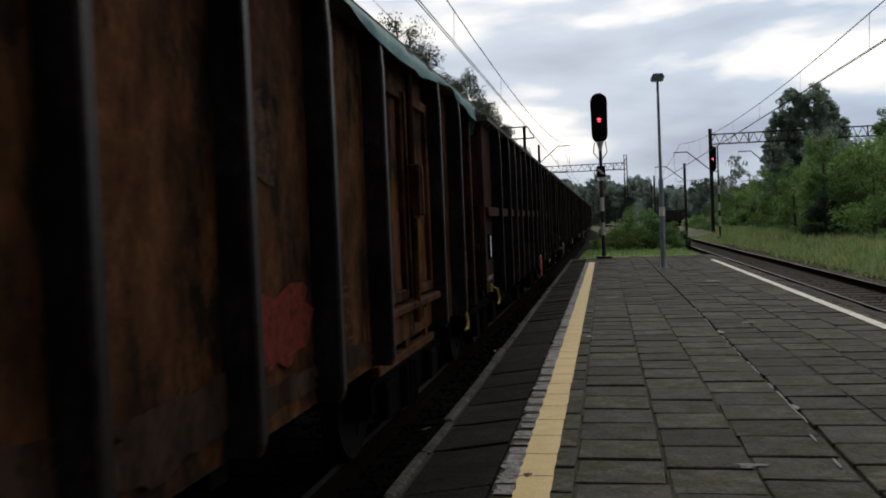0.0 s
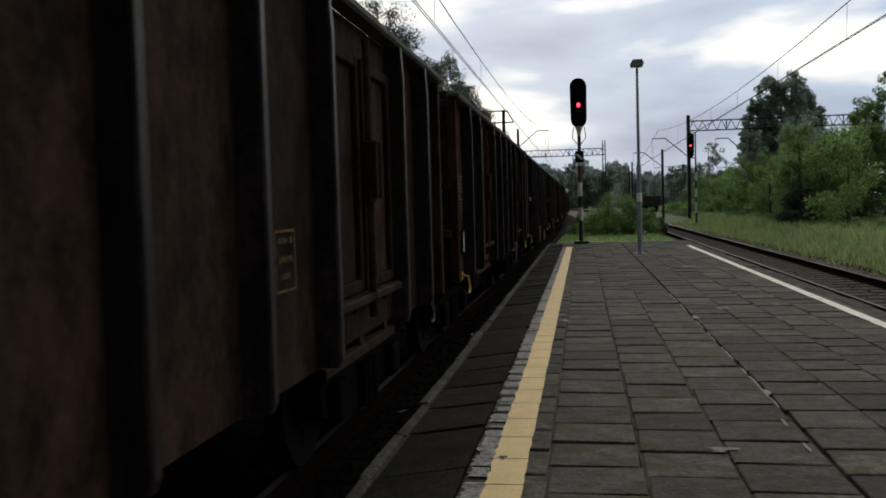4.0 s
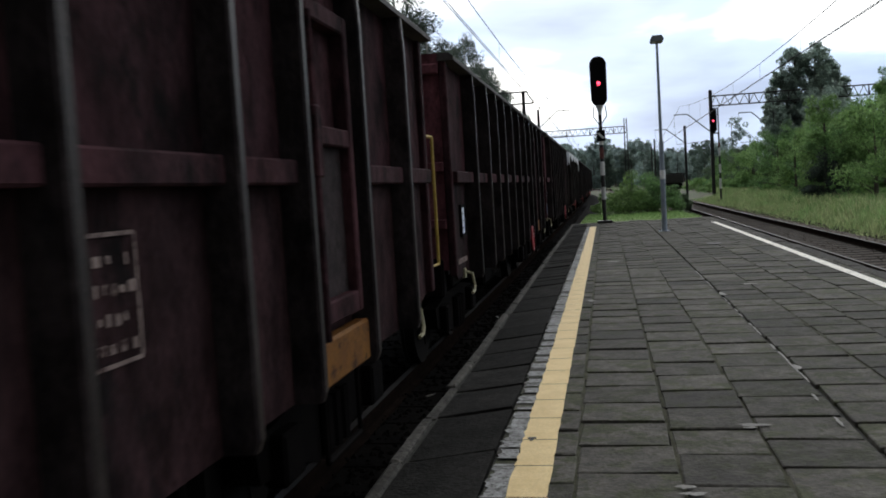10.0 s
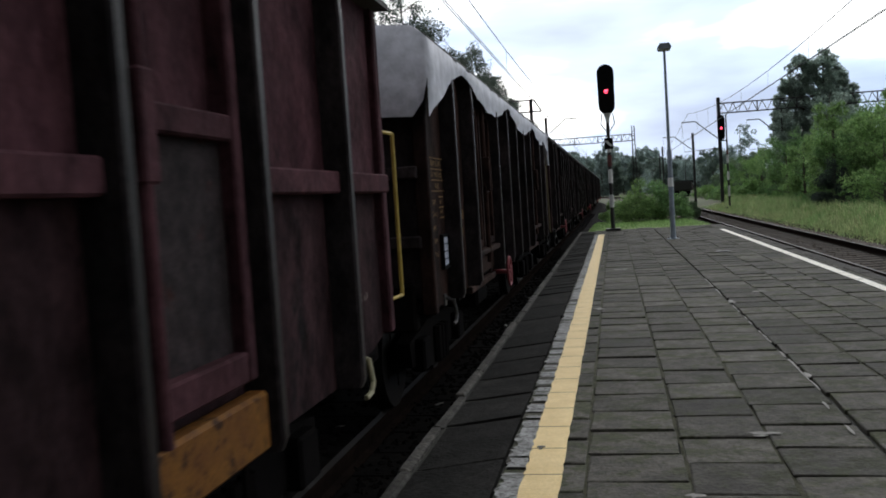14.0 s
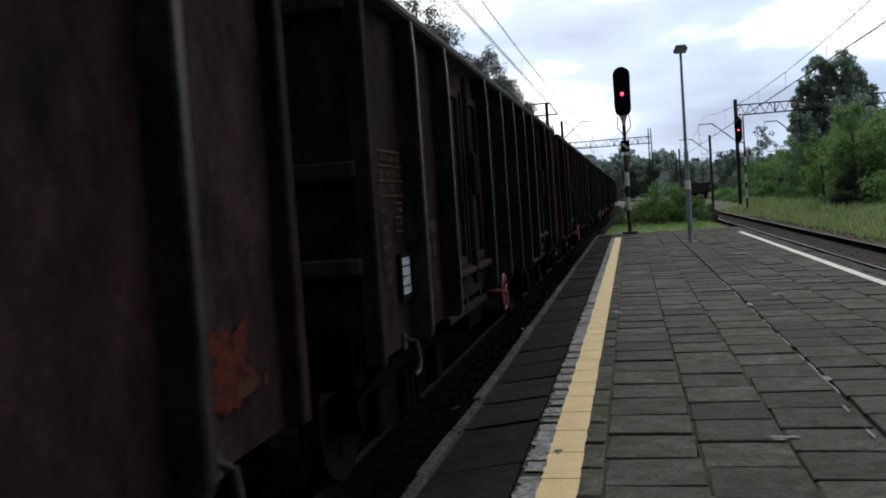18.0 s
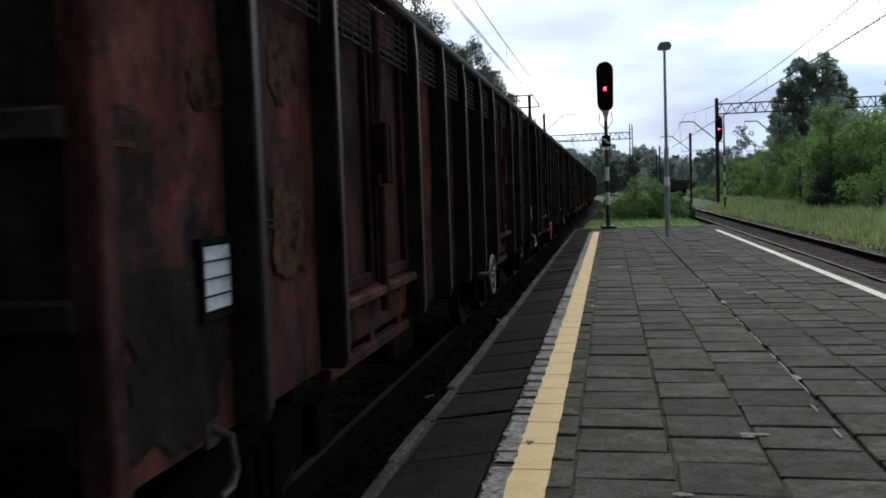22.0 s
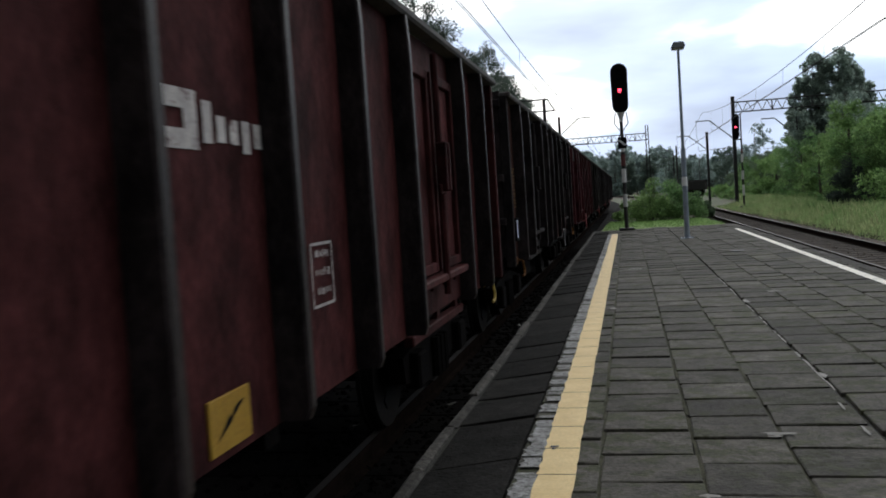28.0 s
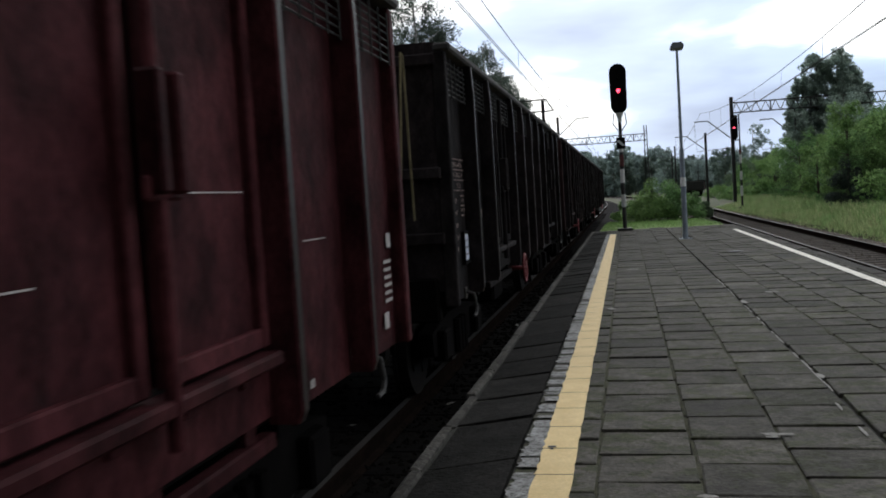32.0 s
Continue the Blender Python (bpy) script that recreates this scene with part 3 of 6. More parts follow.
painted_line("edge_line", 3.41, 3.56, -40, 30.9, WHITE_LINE, "dirty white line painted along the far platform edge", 0.008, 0.009, 9)


def mortar_chips():
    """Pale broken spots, patches and a drain cover in the paving."""
    rnd = random.Random(44)
    spots = [(0.84, 5.66, 0.10, 0.05), (0.80, 5.60, 0.05, 0.02), (0.33, 4.52, 0.05, 0.04), (0.36, 4.42, 0.07, 0.03), (1.335, 6.35, 0.014, 0.12), (1.335, 5.72, 0.012, 0.13), (1.42, 7.35, 0.03, 0.12),
             (1.43, 12.0, 0.05, 0.16), (1.9, 13.0, 0.12, 0.06), (0.1, 17.5, 0.14, 0.08), (-0.25, 11.8, 0.06, 0.1)]
    for x, y, a, b in spots:
        bm = B()
        bm.faces.new([bm.verts.new((x + a * rnd.uniform(0.5, 1.2) * math.cos(t), y + b * rnd.uniform(0.5, 1.2) * math.sin(t), 0.011)) for t in [k * 0.5236 for k in range(12)]])
        structure("mortar_chip", bm, MORTAR, "pale broken mortar spot on the paving", "mortar")
    y = 5.9
    while y < 15.0:
        q = rnd.uniform(0.15, 0.5)
        if rnd.random() < 0.72:
            bm = B()
            x = 1.401 + rnd.uniform(-0.004, 0.004)
            left = [(x - rnd.uniform(0.006, 0.016), y + q * k / 5) for k in range(6)]
            right = [(x + rnd.uniform(0.002, 0.012), y + q * k / 5) for k in range(5, -1, -1)]
            bm.faces.new([bm.verts.new((a, b, 0.008)) for a, b in left + right])
            structure("mortar_strip", bm, MORTAR, "pale crumbling mortar along the long joint", "mortar")
        y += q + rnd.uniform(0.02, 0.15)
    bm = B()
    box(bm, 2.22, 2.52, 20.8, 21.15, 0.004, 0.014, 0.004)
    structure("drain_cover", bm, STEEL_DARK, "small dark drain cover in the paving", "drain cover")
    bm = B()
    box(bm, -0.535, -0.485, 5.40, 5.43, 0.006, 0.0125)
    box(bm, -0.52, -0.50, 5.36, 5.385, 0.006, 0.0125)
    structure("line_chip", bm, STEEL_DARK, "dark chip in the yellow line", "chip")


mortar_chips()


# ---- signals, lamp, catenary ----
def signal(x, y, z0, light_z, top_z, bottom_z, width, label, bands, red, plate=True, dx=0.0):
    s = thing("rail_signal", (x, y, z0), label, "rail signal", "colour light signals")
    h = lambda v: v - z0
    bm = B()
    rod(bm, (0, 0, 0), (0, 0, h(bottom_z)), 0.075, 0.06, 12)
    part("mast", bm, STEEL_DARK, s, "black mast")
    bm = B()
    box(bm, -0.28, 0.28, -0.22, 0.22, 0, 0.10, 0.02)
    part("base", bm, STEEL_DARK, s)
    for a, b in bands:
        bm = B()
        rod(bm, (0, 0, h(a)), (0, 0, h(b)), 0.083, 0.082, 12)
        part("white_band", bm, WHITE, s, "white band on the mast")
    bm = B()
    rod(bm, (0, 0, h(red[0])), (0, 0, h(red[1])), 0.082, 0.081, 12)
    part("red_band", bm, RED_BAND, s, "faded red band on the mast")
    if dx:
        bm = B()
        rod(bm, (0, 0, h(bottom_z)), (0, 0, h(top_z)), 0.05, 0.045, 10)
        box(bm, dx, 0.05, -0.03, 0.03, h(bottom_z) - 0.06, h(bottom_z) + 0.02)
        part("upper_mast", bm, STEEL_DARK, s)
    bm = B()
    r = width / 2
    pts = [(dx + r * math.cos(a), h(top_z) - r + r * math.sin(a)) for a in [math.pi * i / 10 for i in range(11)]]
    pts += [(dx - r * math.cos(a) * 0.95, h(bottom_z) + r - r * 0.95 * math.sin(a)) for a in [math.pi * i / 10 for i in range(11)]]
    prism(bm, pts, "y", -0.06, 0.02)
    part("backboard", bm, BLACK, s, "rounded black backboard")
    bm = B()
    box(bm, dx - r * 0.55, dx + r * 0.55, 0.02, 0.24, h(bottom_z) + 0.2, h(top_z) - 0.2, 0.03)
    part("lamp_housing", bm, BLACK, s)
    n = 5 if top_z - bottom_z > 1.5 else 3
    for i in range(n):
        z = h(bottom_z) + 0.28 + (h(top_z) - h(bottom_z) - 0.56) * i / (n - 1)
        bm = B()
        ring_rod(bm, (dx, -0.10, z), (0, 1, 0), 0.105, 0.014, 14, 5)
        rod(bm, (dx, -0.072, z), (dx, -0.062, z), 0.095, 0.095, 14)
        v = part("lens", bm, BLACK, s, "unlit dark lens with hood ring")
    bm = B()
    rod(bm, (dx, -0.10, h(light_z)), (dx, -0.078, h(light_z)), 0.072, 0.072, 14)
    part("red_light", bm, RED_LAMP, s, "glowing red light")
    if plate:
        bm = B()
        rod(bm, (0, 0, h(bottom_z) - 0.30), (0, 0, h(bottom_z) - 0.16), 0.07, 0.075, 10)
        rod(bm, (0, 0, h(bottom_z) - 0.16), (0, 0, h(bottom_z) + 0.05), 0.075, 0.15, 10)
        part("neck", bm, WHITE, s, "grey cast neck")
        for sx in (-1, 1):
            bm = B()
            rod(bm, (sx * 0.2, 0, h(bottom_z) + 0.05), (sx * 0.25, 0, h(bottom_z) - 0.35), 0.018)
            rod(bm, (sx * 0.25, 0, h(bottom_z) - 0.35), (sx * 0.05, 0, h(bottom_z) - 0.62), 0.018)
            part("cable_loop", bm, STEEL_LIGHT, s)
        z = h(3.25)
        bm = B()
        box(bm, -0.16, 0.16, -0.13, -0.09, z - 0.21, z + 0.21, 0.02)
        p = part("sign_plate", bm, BLACK, s, "black plate with a white diagonal stroke")
        bm = B()
        prism(bm, [(-0.14, z + 0.085), (-0.06, z + 0.115), (0.14, z - 0.085), (0.06, z - 0.115)], "y", -0.137, -0.131)
        part("stroke", bm, WHITE, p)
        for i in range(9):
            bm = B()
            rod(bm, (0.05, 0.02, 0.3 + i * 0.3), (0.22, 0.02, 0.3 + i * 0.3), 0.01, None, 5)
            part("rung", bm, STEEL_DARK, s)
    return s


signal(-0.05, 34.15, 0.0, 5.17, 6.17, 4.32, 0.62, "tall black colour light signal showing red on a banded mast",
       ((1.78, 2.29), (0.88, 1.35), (2.92, 3.06)), (2.40, 2.82))
signal(8.2, 67.3, -0.33, 5.40, 6.35, 4.55, 0.52, "distant black colour light signal showing red on a banded mast",
       ((2.9, 3.48), (1.7, 2.3), (0.55, 1.28)), (3.55, 3.85), plate=False, dx=-0.35)


def lamp_post(x, y):
    s = thing("platform_lamp", (x, y, 0), "slim grey steel platform lamp post with a flat lantern", "lamp post")
    bm = B()
    rod(bm, (0, 0, 0), (0, 0, 2.6), 0.075, 0.07, 14)
    part("lower_pole", bm, STEEL_GREY, s)
    bm = B()
    rod(bm, (0, 0, 2.6), (0, 0, 5.45), 0.048, 0.035, 12)
    part("upper_pole", bm, STEEL_GREY, s)
    bm = B()
    box(bm, -0.17, 0.17, -0.17, 0.17, 0, 0.02, 0.004)
    part("foot_plate", bm, STEEL_GREY, s)
    for sx in (-1, 1):
        for sy in (-1, 1):
            bm = B()
            rod(bm, (sx * 0.13, sy * 0.13, 0.02), (sx * 0.13, sy * 0.13, 0.05), 0.015, None, 6)
            part("bolt", bm, STEEL_DARK, s)
    bm = B()
    prism(bm, [(-0.17, 5.47), (0.17, 5.47), (0.19, 5.53), (0.13, 5.63), (-0.13, 5.63), (-0.19, 5.53)], "y", -0.26, 0.26)
    part("lantern", bm, STEEL_LIGHT, s, "flat grey lantern head")
    bm = B()
    box(bm, -0.14, 0.14, -0.22, 0.22, 5.452, 5.468, 0.004)
    part("lantern_glass", bm, WHITE, s, "unlit pale diffuser")
    bm = B()
    rod(bm, (0, 0, 1.52), (0, 0, 1.78), 0.079, None, 14)
    part("white_notice", bm, NOTICE, s, "small white notice wrapped round the pole")


lamp_post(1.67, 27.0)


def lattice_beam(bm, a, b, depth, r):
    """Truss between two points: two chords, posts and diagonals."""
    a, b = Vector(a), Vector(b)
    d = Vector((0, 0, -depth))
    rod(bm, a, b, r, None, 6)
    rod(bm, a + d, b + d, r, None, 6)
    n = max(4, int((b - a).length / 0.75))
    for i in range(n):
        p, q = a.lerp(b, i / n), a.lerp(b, (i + 1) / n)
        m = a.lerp(b, (i + 0.5) / n)
        rod(bm, p + d, m, r * 0.5, None, 5)
        rod(bm, m, q + d, r * 0.5, None, 5)
        if i % 4 == 0:
            rod(bm, p, p + d, r * 0.9, None, 5)


def gantry(x0, x1, y, top, beam_z, depth, label, lattice_right=False, drop=()):
    g = thing("catenary_gantry", (0, y, 0), label, "gantry", "catenary supports")
    for i, x in enumerate((x0, x1)):
        bm = B()
        if lattice_right and i == 1:
            for sx in (-0.25, 0.25):
                rod(bm, (x + sx, 0, -0.6), (x + sx * 0.6, 0, top + 1.0), 0.07, None, 6)
            for k in range(16):
                z = -0.4 + k * (top + 1.0) / 16
                rod(bm, (x - 0.25, 0, z), (x + 0.25, 0, z + 0.6), 0.03, None, 5)
        else:
            box(bm, x - 0.14, x + 0.14, -0.14, 0.14, -0.6, top, 0.02)
        part("mast", bm, STEEL_DARK, g)
    bm = B()
    lattice_beam(bm, (x0, 0, beam_z), (x1, 0, beam_z), depth, 0.06)
    part("truss_beam", bm, STEEL_DARK, g, "latticed steel beam")
    for x, z in drop:
        bm = B()
        rod(bm, (x, 0, beam_z - depth), (x, 0, z), 0.06, None, 6)
        part("hanger", bm, STEEL_DARK, g)
    return g


gantry(9.07, 27.0, 79.0, 8.65, 8.15, 0.82, "black latticed gantry spanning the sidings beside the trees", drop=((14.06, 4.9),))
gantry(-7.6, 3.0, 120.0, 8.6, 8.55, 0.85, "grey distant latticed gantry with a tall lattice mast", lattice_right=True)


def cantilever(x, y, side, top=8.85, reach=3.0, post=True):
    if post:
        c = thing("catenary_mast", (x, y, -0.6), "dark steel catenary mast with a bracket arm", "mast", "catenary supports")
        bm = B()
        box(bm, -0.12, 0.12, -0.12, 0.12, 0, top + 0.6, 0.02)
        part("post", bm, STEEL_DARK, c)
    else:
        c = thing("catenary_bracket", (x, y, -0.6), "grey bracket arm fixed to the gantry", "bracket", "catenary supports")
    s, t = side, top + 0.6
    bm = B()
    rod(bm, (0, 0, t - 1.8), (s * reach * 0.62, 0, t - 0.25), 0.05, None, 6)
    rod(bm, (s * reach * 0.62, 0, t - 0.25), (s * reach, 0, t - 0.25), 0.05, None, 6)
    part("bracket_arm", bm, STEEL_LIGHT, c, "grey bent bracket arm")
    bm = B()
    rod(bm, (0, 0, t - 2.6), (s * reach * 0.95, 0, t - 2.75), 0.025, None, 6)
    rod(bm, (s * reach, 0, t - 0.25), (s * reach * 0.95, 0, t - 2.75), 0.012, None, 5)
    part("registration_arm", bm, STEEL_LIGHT, c)
    bm = B()
    for i in range(4):
        rod(bm, (s * (0.2 + 0.08 * i), 0, t - 2.6), (s * (0.23 + 0.08 * i), 0, t - 2.6), 0.07, None, 8)
    part("insulator", bm, BARK, c, "brown ribbed insulator")
    return c


cantilever(-6.0, 88.0, 1)
cantilever(8.92, 79.0, -1, 7.05, 2.9, post=False)
cantilever(13.98, 79.0, -1, 6.85, 2.7, post=False)
cantilever(8.4, 96.5, -1, 6.8, 3.0)
cantilever(7.95, 145.0, -1, 7.7, 3.0)
cantilever(9.0, 175.0, -1, 7.7, 3.0)


def yoke_mast(x, y, top):
    c = thing("switch_mast", (x, y, -0.6), "black mast with a square frame of arms carrying wires", "mast", "catenary supports")
    bm = B()
    box(bm, -0.12, 0.12, -0.12, 0.12, 0, top + 0.6, 0.02)
    part("post", bm, STEEL_DARK, c)
    t = top + 0.6
    bm = B()
    rod(bm, (-3.0, 0, t - 0.05), (0.3, 0, t - 0.05), 0.06, None, 6)
    part("upper_arm", bm, STEEL_DARK, c)
    bm = B()
    rod(bm, (-2.2, 0, t - 0.95), (0.75, 0, t - 0.95), 0.06, None, 6)
    rod(bm, (0.3, 0, t - 0.05), (0.75, 0, t - 0.95), 0.04, None, 6)
    part("lower_arm", bm, STEEL_DARK, c)


yoke_mast(-5.85, 70.0, 8.85)


def wires():
    def cable(name, pts, r, label):
        cu = bpy.data.curves.new(name, "CURVE")
        cu.dimensions, cu.bevel_depth, cu.bevel_resolution = "3D", r, 1
        sp = cu.splines.new("POLY")
        sp.points.add(len(pts) - 1)
        for p, q in zip(sp.points, pts):
            p.co = (*q, 1)
        cu.materials.append(CABLE)
        return tagged(new(name, cu), label, "wire", "overhead wires")

    def span(x, z, sag, y0, y1, n=14):
        return [(x + bend(y0 + (y1 - y0) * i / n), y0 + (y1 - y0) * i / n, z - sag * (1 - (2 * i / n - 1) ** 2)) for i in range(n + 1)]
    for cx, off, zc, zs, sag, ends_y in ((LEFT_X, -0.06, 5.28, 7.38, 1.52, ((-102, -16), (-16, 70), (70, 130), (130, 190))),
                                         (RIGHT_X, 0.4, 5.06, 6.97, 1.33, ((-72, 0), (0, 72), (72, 140), (140, 200)))):
        for dx in (-0.025, 0.025):
            pts = [p for a, b in ends_y for p in span(cx + off + dx, zc, 0.02, a, b)]
            cable("contact_wire", pts, 0.010, "thin overhead contact wire above the track")
        pts = [p for a, b in ends_y for p in span(cx + off + 0.02, zs, sag, a, b)]
        cable("messenger_wire", pts, 0.012, "sagging overhead messenger wire")
        for a, b in ends_y[1:3]:
            for k in range(1, 10):
                u = k / 10
                y = a + (b - a) * u
                z = zs - sag * (1 - (2 * u - 1) ** 2)
                cable("dropper", [(cx + off + bend(y), y, zc), (cx + off + 0.02 + bend(y), y, z)], 0.005, "thin dropper wire between the overhead wires")
    for x, z0 in ((-5.8, 8.0),):
        cable("feeder_wire", span(x, z0, 0.5, -50, 8) + span(x, z0, 0.7, 8, 79) + span(x, z0, 0.7, 79, 145), 0.009, "overhead feeder wire along the masts")


wires()


# ---- the goods train ----
PAINTED = ("side_panel", "post", "top_chord", "door", "door_leaf", "door_frame", "lock_bar", "lock_case", "lock_plate", "waist_rail", "end_wall",
           "end_post", "end_beam", "door_ledge", "lower_flap", "sill_rail", "header_panel", "skirt")
SIDE, POST_X = 1.365, 1.505
MARK = 0.09   # paint marks sit this far along from their nominal places


def dented(bm, s, a, b, z0, z1, x, rnd, depth=0.006, ny=5, nz=8, seam=0.0):
    """A sheet-steel panel with soft dents and a thin return."""
    rows = []
    for j in range(nz + 1):
        row = []
        for i in range(ny + 1):
            edge = i in (0, ny) or j in (0, nz)
            d = 0 if edge else rnd.uniform(-depth, depth)
            if seam and j <= nz * 0.42:
                d -= seam
            row.append(bm.verts.new((s * (x + d), a + (b - a) * i / ny, z0 + (z1 - z0) * j / nz)))
        rows.append(row)
    for j in range(nz):
        for i in range(ny):
            bm.faces.new((rows[j][i], rows[j][i + 1], rows[j + 1][i + 1], rows[j + 1][i]))
    inner = [bm.verts.new((s * (x - 0.03), y, z)) for y, z in ((a, z0), (b, z0), (b, z1), (a, z1))]
    bm.faces.new(inner)
    return bm


def hat_post(bm, s, y, z0, z1, w0=0.042, w1=0.027, x0=SIDE, x1=POST_X):
    """Pressed hat-section post: sloping sides, tapered foot and head."""
    rows = []
    for z, k in ((z0, 0.86), (z0 + 0.05, 1.0), (z1 - 0.25, 1.0), (z1, 0.9)):
        xo = x0 + (x1 - x0) * k
        rows.append([bm.verts.new((s * p, y + q, z)) for p, q in
                     ((x0 - 0.01, -w0), (x0 + 0.004, -w0), (xo - 0.012, -w1 - 0.012), (xo, -w1), (xo, w1), (xo - 0.012, w1 + 0.012), (x0 + 0.004, w0), (x0 - 0.01, w0))])
    for a, b in zip(rows, rows[1:]):
        for i in range(8):
            f = bm.faces.new((a[i], a[(i + 1) % 8], b[(i + 1) % 8], b[i]))
            # only the outer face gets the glossier material that draws its bright line
            f.material_index = 1 if i == 3 else 0
    bm.faces.new(rows[0])
    bm.faces.new(rows[-1])
    return bm


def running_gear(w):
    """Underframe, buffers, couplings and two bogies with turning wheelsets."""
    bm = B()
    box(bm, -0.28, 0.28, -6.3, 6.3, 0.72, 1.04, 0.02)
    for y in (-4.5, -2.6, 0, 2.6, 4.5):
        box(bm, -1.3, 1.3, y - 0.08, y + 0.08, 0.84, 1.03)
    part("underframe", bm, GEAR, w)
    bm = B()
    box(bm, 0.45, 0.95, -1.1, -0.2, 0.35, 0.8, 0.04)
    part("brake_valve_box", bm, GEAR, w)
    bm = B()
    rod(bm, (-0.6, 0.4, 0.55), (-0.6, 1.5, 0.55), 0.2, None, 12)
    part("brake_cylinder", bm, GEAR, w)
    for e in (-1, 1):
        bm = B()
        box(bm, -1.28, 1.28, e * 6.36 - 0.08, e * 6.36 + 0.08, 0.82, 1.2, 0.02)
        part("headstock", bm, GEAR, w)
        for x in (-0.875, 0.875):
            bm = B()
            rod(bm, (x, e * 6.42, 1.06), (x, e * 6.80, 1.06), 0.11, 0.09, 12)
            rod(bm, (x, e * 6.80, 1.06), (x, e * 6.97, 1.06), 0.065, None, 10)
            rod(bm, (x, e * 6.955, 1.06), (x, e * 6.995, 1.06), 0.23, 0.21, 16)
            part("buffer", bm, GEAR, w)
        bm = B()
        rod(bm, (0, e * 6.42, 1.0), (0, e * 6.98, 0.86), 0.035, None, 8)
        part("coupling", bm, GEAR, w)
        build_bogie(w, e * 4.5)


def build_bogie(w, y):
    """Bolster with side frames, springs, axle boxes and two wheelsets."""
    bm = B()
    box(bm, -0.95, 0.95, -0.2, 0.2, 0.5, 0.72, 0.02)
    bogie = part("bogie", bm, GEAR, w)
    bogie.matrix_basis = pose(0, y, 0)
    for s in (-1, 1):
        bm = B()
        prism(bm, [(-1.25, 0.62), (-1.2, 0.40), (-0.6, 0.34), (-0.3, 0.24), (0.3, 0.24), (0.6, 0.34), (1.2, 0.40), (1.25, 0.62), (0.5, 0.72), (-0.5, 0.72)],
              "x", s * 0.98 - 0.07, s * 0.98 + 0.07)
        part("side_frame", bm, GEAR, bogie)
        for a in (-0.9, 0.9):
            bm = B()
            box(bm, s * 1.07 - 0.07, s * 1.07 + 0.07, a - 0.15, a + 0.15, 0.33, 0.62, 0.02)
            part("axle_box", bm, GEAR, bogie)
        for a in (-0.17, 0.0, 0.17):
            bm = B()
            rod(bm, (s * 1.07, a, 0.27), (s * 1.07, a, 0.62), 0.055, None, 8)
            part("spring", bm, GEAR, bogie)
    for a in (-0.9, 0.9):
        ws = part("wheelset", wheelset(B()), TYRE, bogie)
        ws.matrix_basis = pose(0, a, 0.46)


def wheelset(bm):
    rod(bm, (-1.02, 0, 0), (1.02, 0, 0), 0.08, None, 10)
    for s in (-1, 1):
        rod(bm, (s * 0.69, 0, 0), (s * 0.72, 0, 0), 0.488, 0.485, 28)
        rod(bm, (s * 0.72, 0, 0), (s * 0.82, 0, 0), 0.462, 0.456, 28)
        for k in range(4):
            a = k * math.pi / 2 + 0.3
            box(bm, s * 0.822 - 0.01, s * 0.822 + 0.01, 0.25 * math.cos(a) - 0.05, 0.25 * math.cos(a) + 0.05, 0.25 * math.sin(a) - 0.05, 0.25 * math.sin(a) + 0.05)
    return bm


def ends(w, z0, z1, chamfer):
    for e in (-1, 1):
        bm = B()
        y = e * 6.36
        box(bm, -1.36 + chamfer, 1.36 - chamfer, y - 0.025, y + 0.025, z0, z1)
        part("end_wall", bm, GEAR, w)
        for x in (-0.62, 0.62):
            bm = B()
            box(bm, x - 0.07, x + 0.07, min(y + e * 0.02, y + e * 0.13), max(y + e * 0.02, y + e * 0.13), z0 - 0.1, z1 - 0.05, 0.015)
            part("end_post", bm, GEAR, w)
        for z in (z0 + 0.45, z0 + 1.0, z1 - 0.15):
            bm = B()
            box(bm, -1.36 + chamfer, 1.36 - chamfer, min(y + e * 0.02, y + e * 0.09), max(y + e * 0.02, y + e * 0.09), z - 0.05, z + 0.05, 0.012)
            part("end_beam", bm, GEAR, w)
    bm = B()
    box(bm, -1.31, 1.31, -6.33, 6.33, 1.03, 1.08)
    part("floor", bm, GEAR, w)


def steps_and_wheel(w, wheel_y, step_mat, wheel_mat, radius):
    for s in (-1, 1):
        for y in (-5.62, 5.62):
            bm = B()
            rod(bm, (s * 1.36, y, 1.0), (s * 1.44, y, 0.97), 0.016, None, 6)
            rod(bm, (s * 1.44, y, 0.98), (s * 1.46, y, 0.84), 0.016, None, 6)
            rod(bm, (s * 1.46, y, 0.845), (s * 1.46, y - 0.05, 0.79), 0.016, None, 6)
            rod(bm, (s * 1.46, y - 0.05, 0.795), (s * 1.45, y - 0.12, 0.78), 0.016, None, 6)
            box(bm, min(s * 1.345, s * 1.372), max(s * 1.345, s * 1.372), y - 0.05, y + 0.05, 0.93, 1.03)
            part("grab_hook", bm, step_mat, w)
        c = (s * 1.52, wheel_y, 0.90)
        bm = B()
        ring_rod(bm, c, (1, 0, 0), radius, 0.016, 24, 6)
        for k in range(5):
            a = 2 * math.pi * k / 5 + 0.4
            rod(bm, c, (c[0], c[1] + radius * math.cos(a), c[2] + radius * math.sin(a)), 0.012, None, 5)
        rod(bm, (s * 1.54, wheel_y, 0.90), (s * 1.30, wheel_y, 0.90), 0.03, None, 8)
        part("handwheel", bm, wheel_mat, w, "spoked brake handwheel", smooth=True)


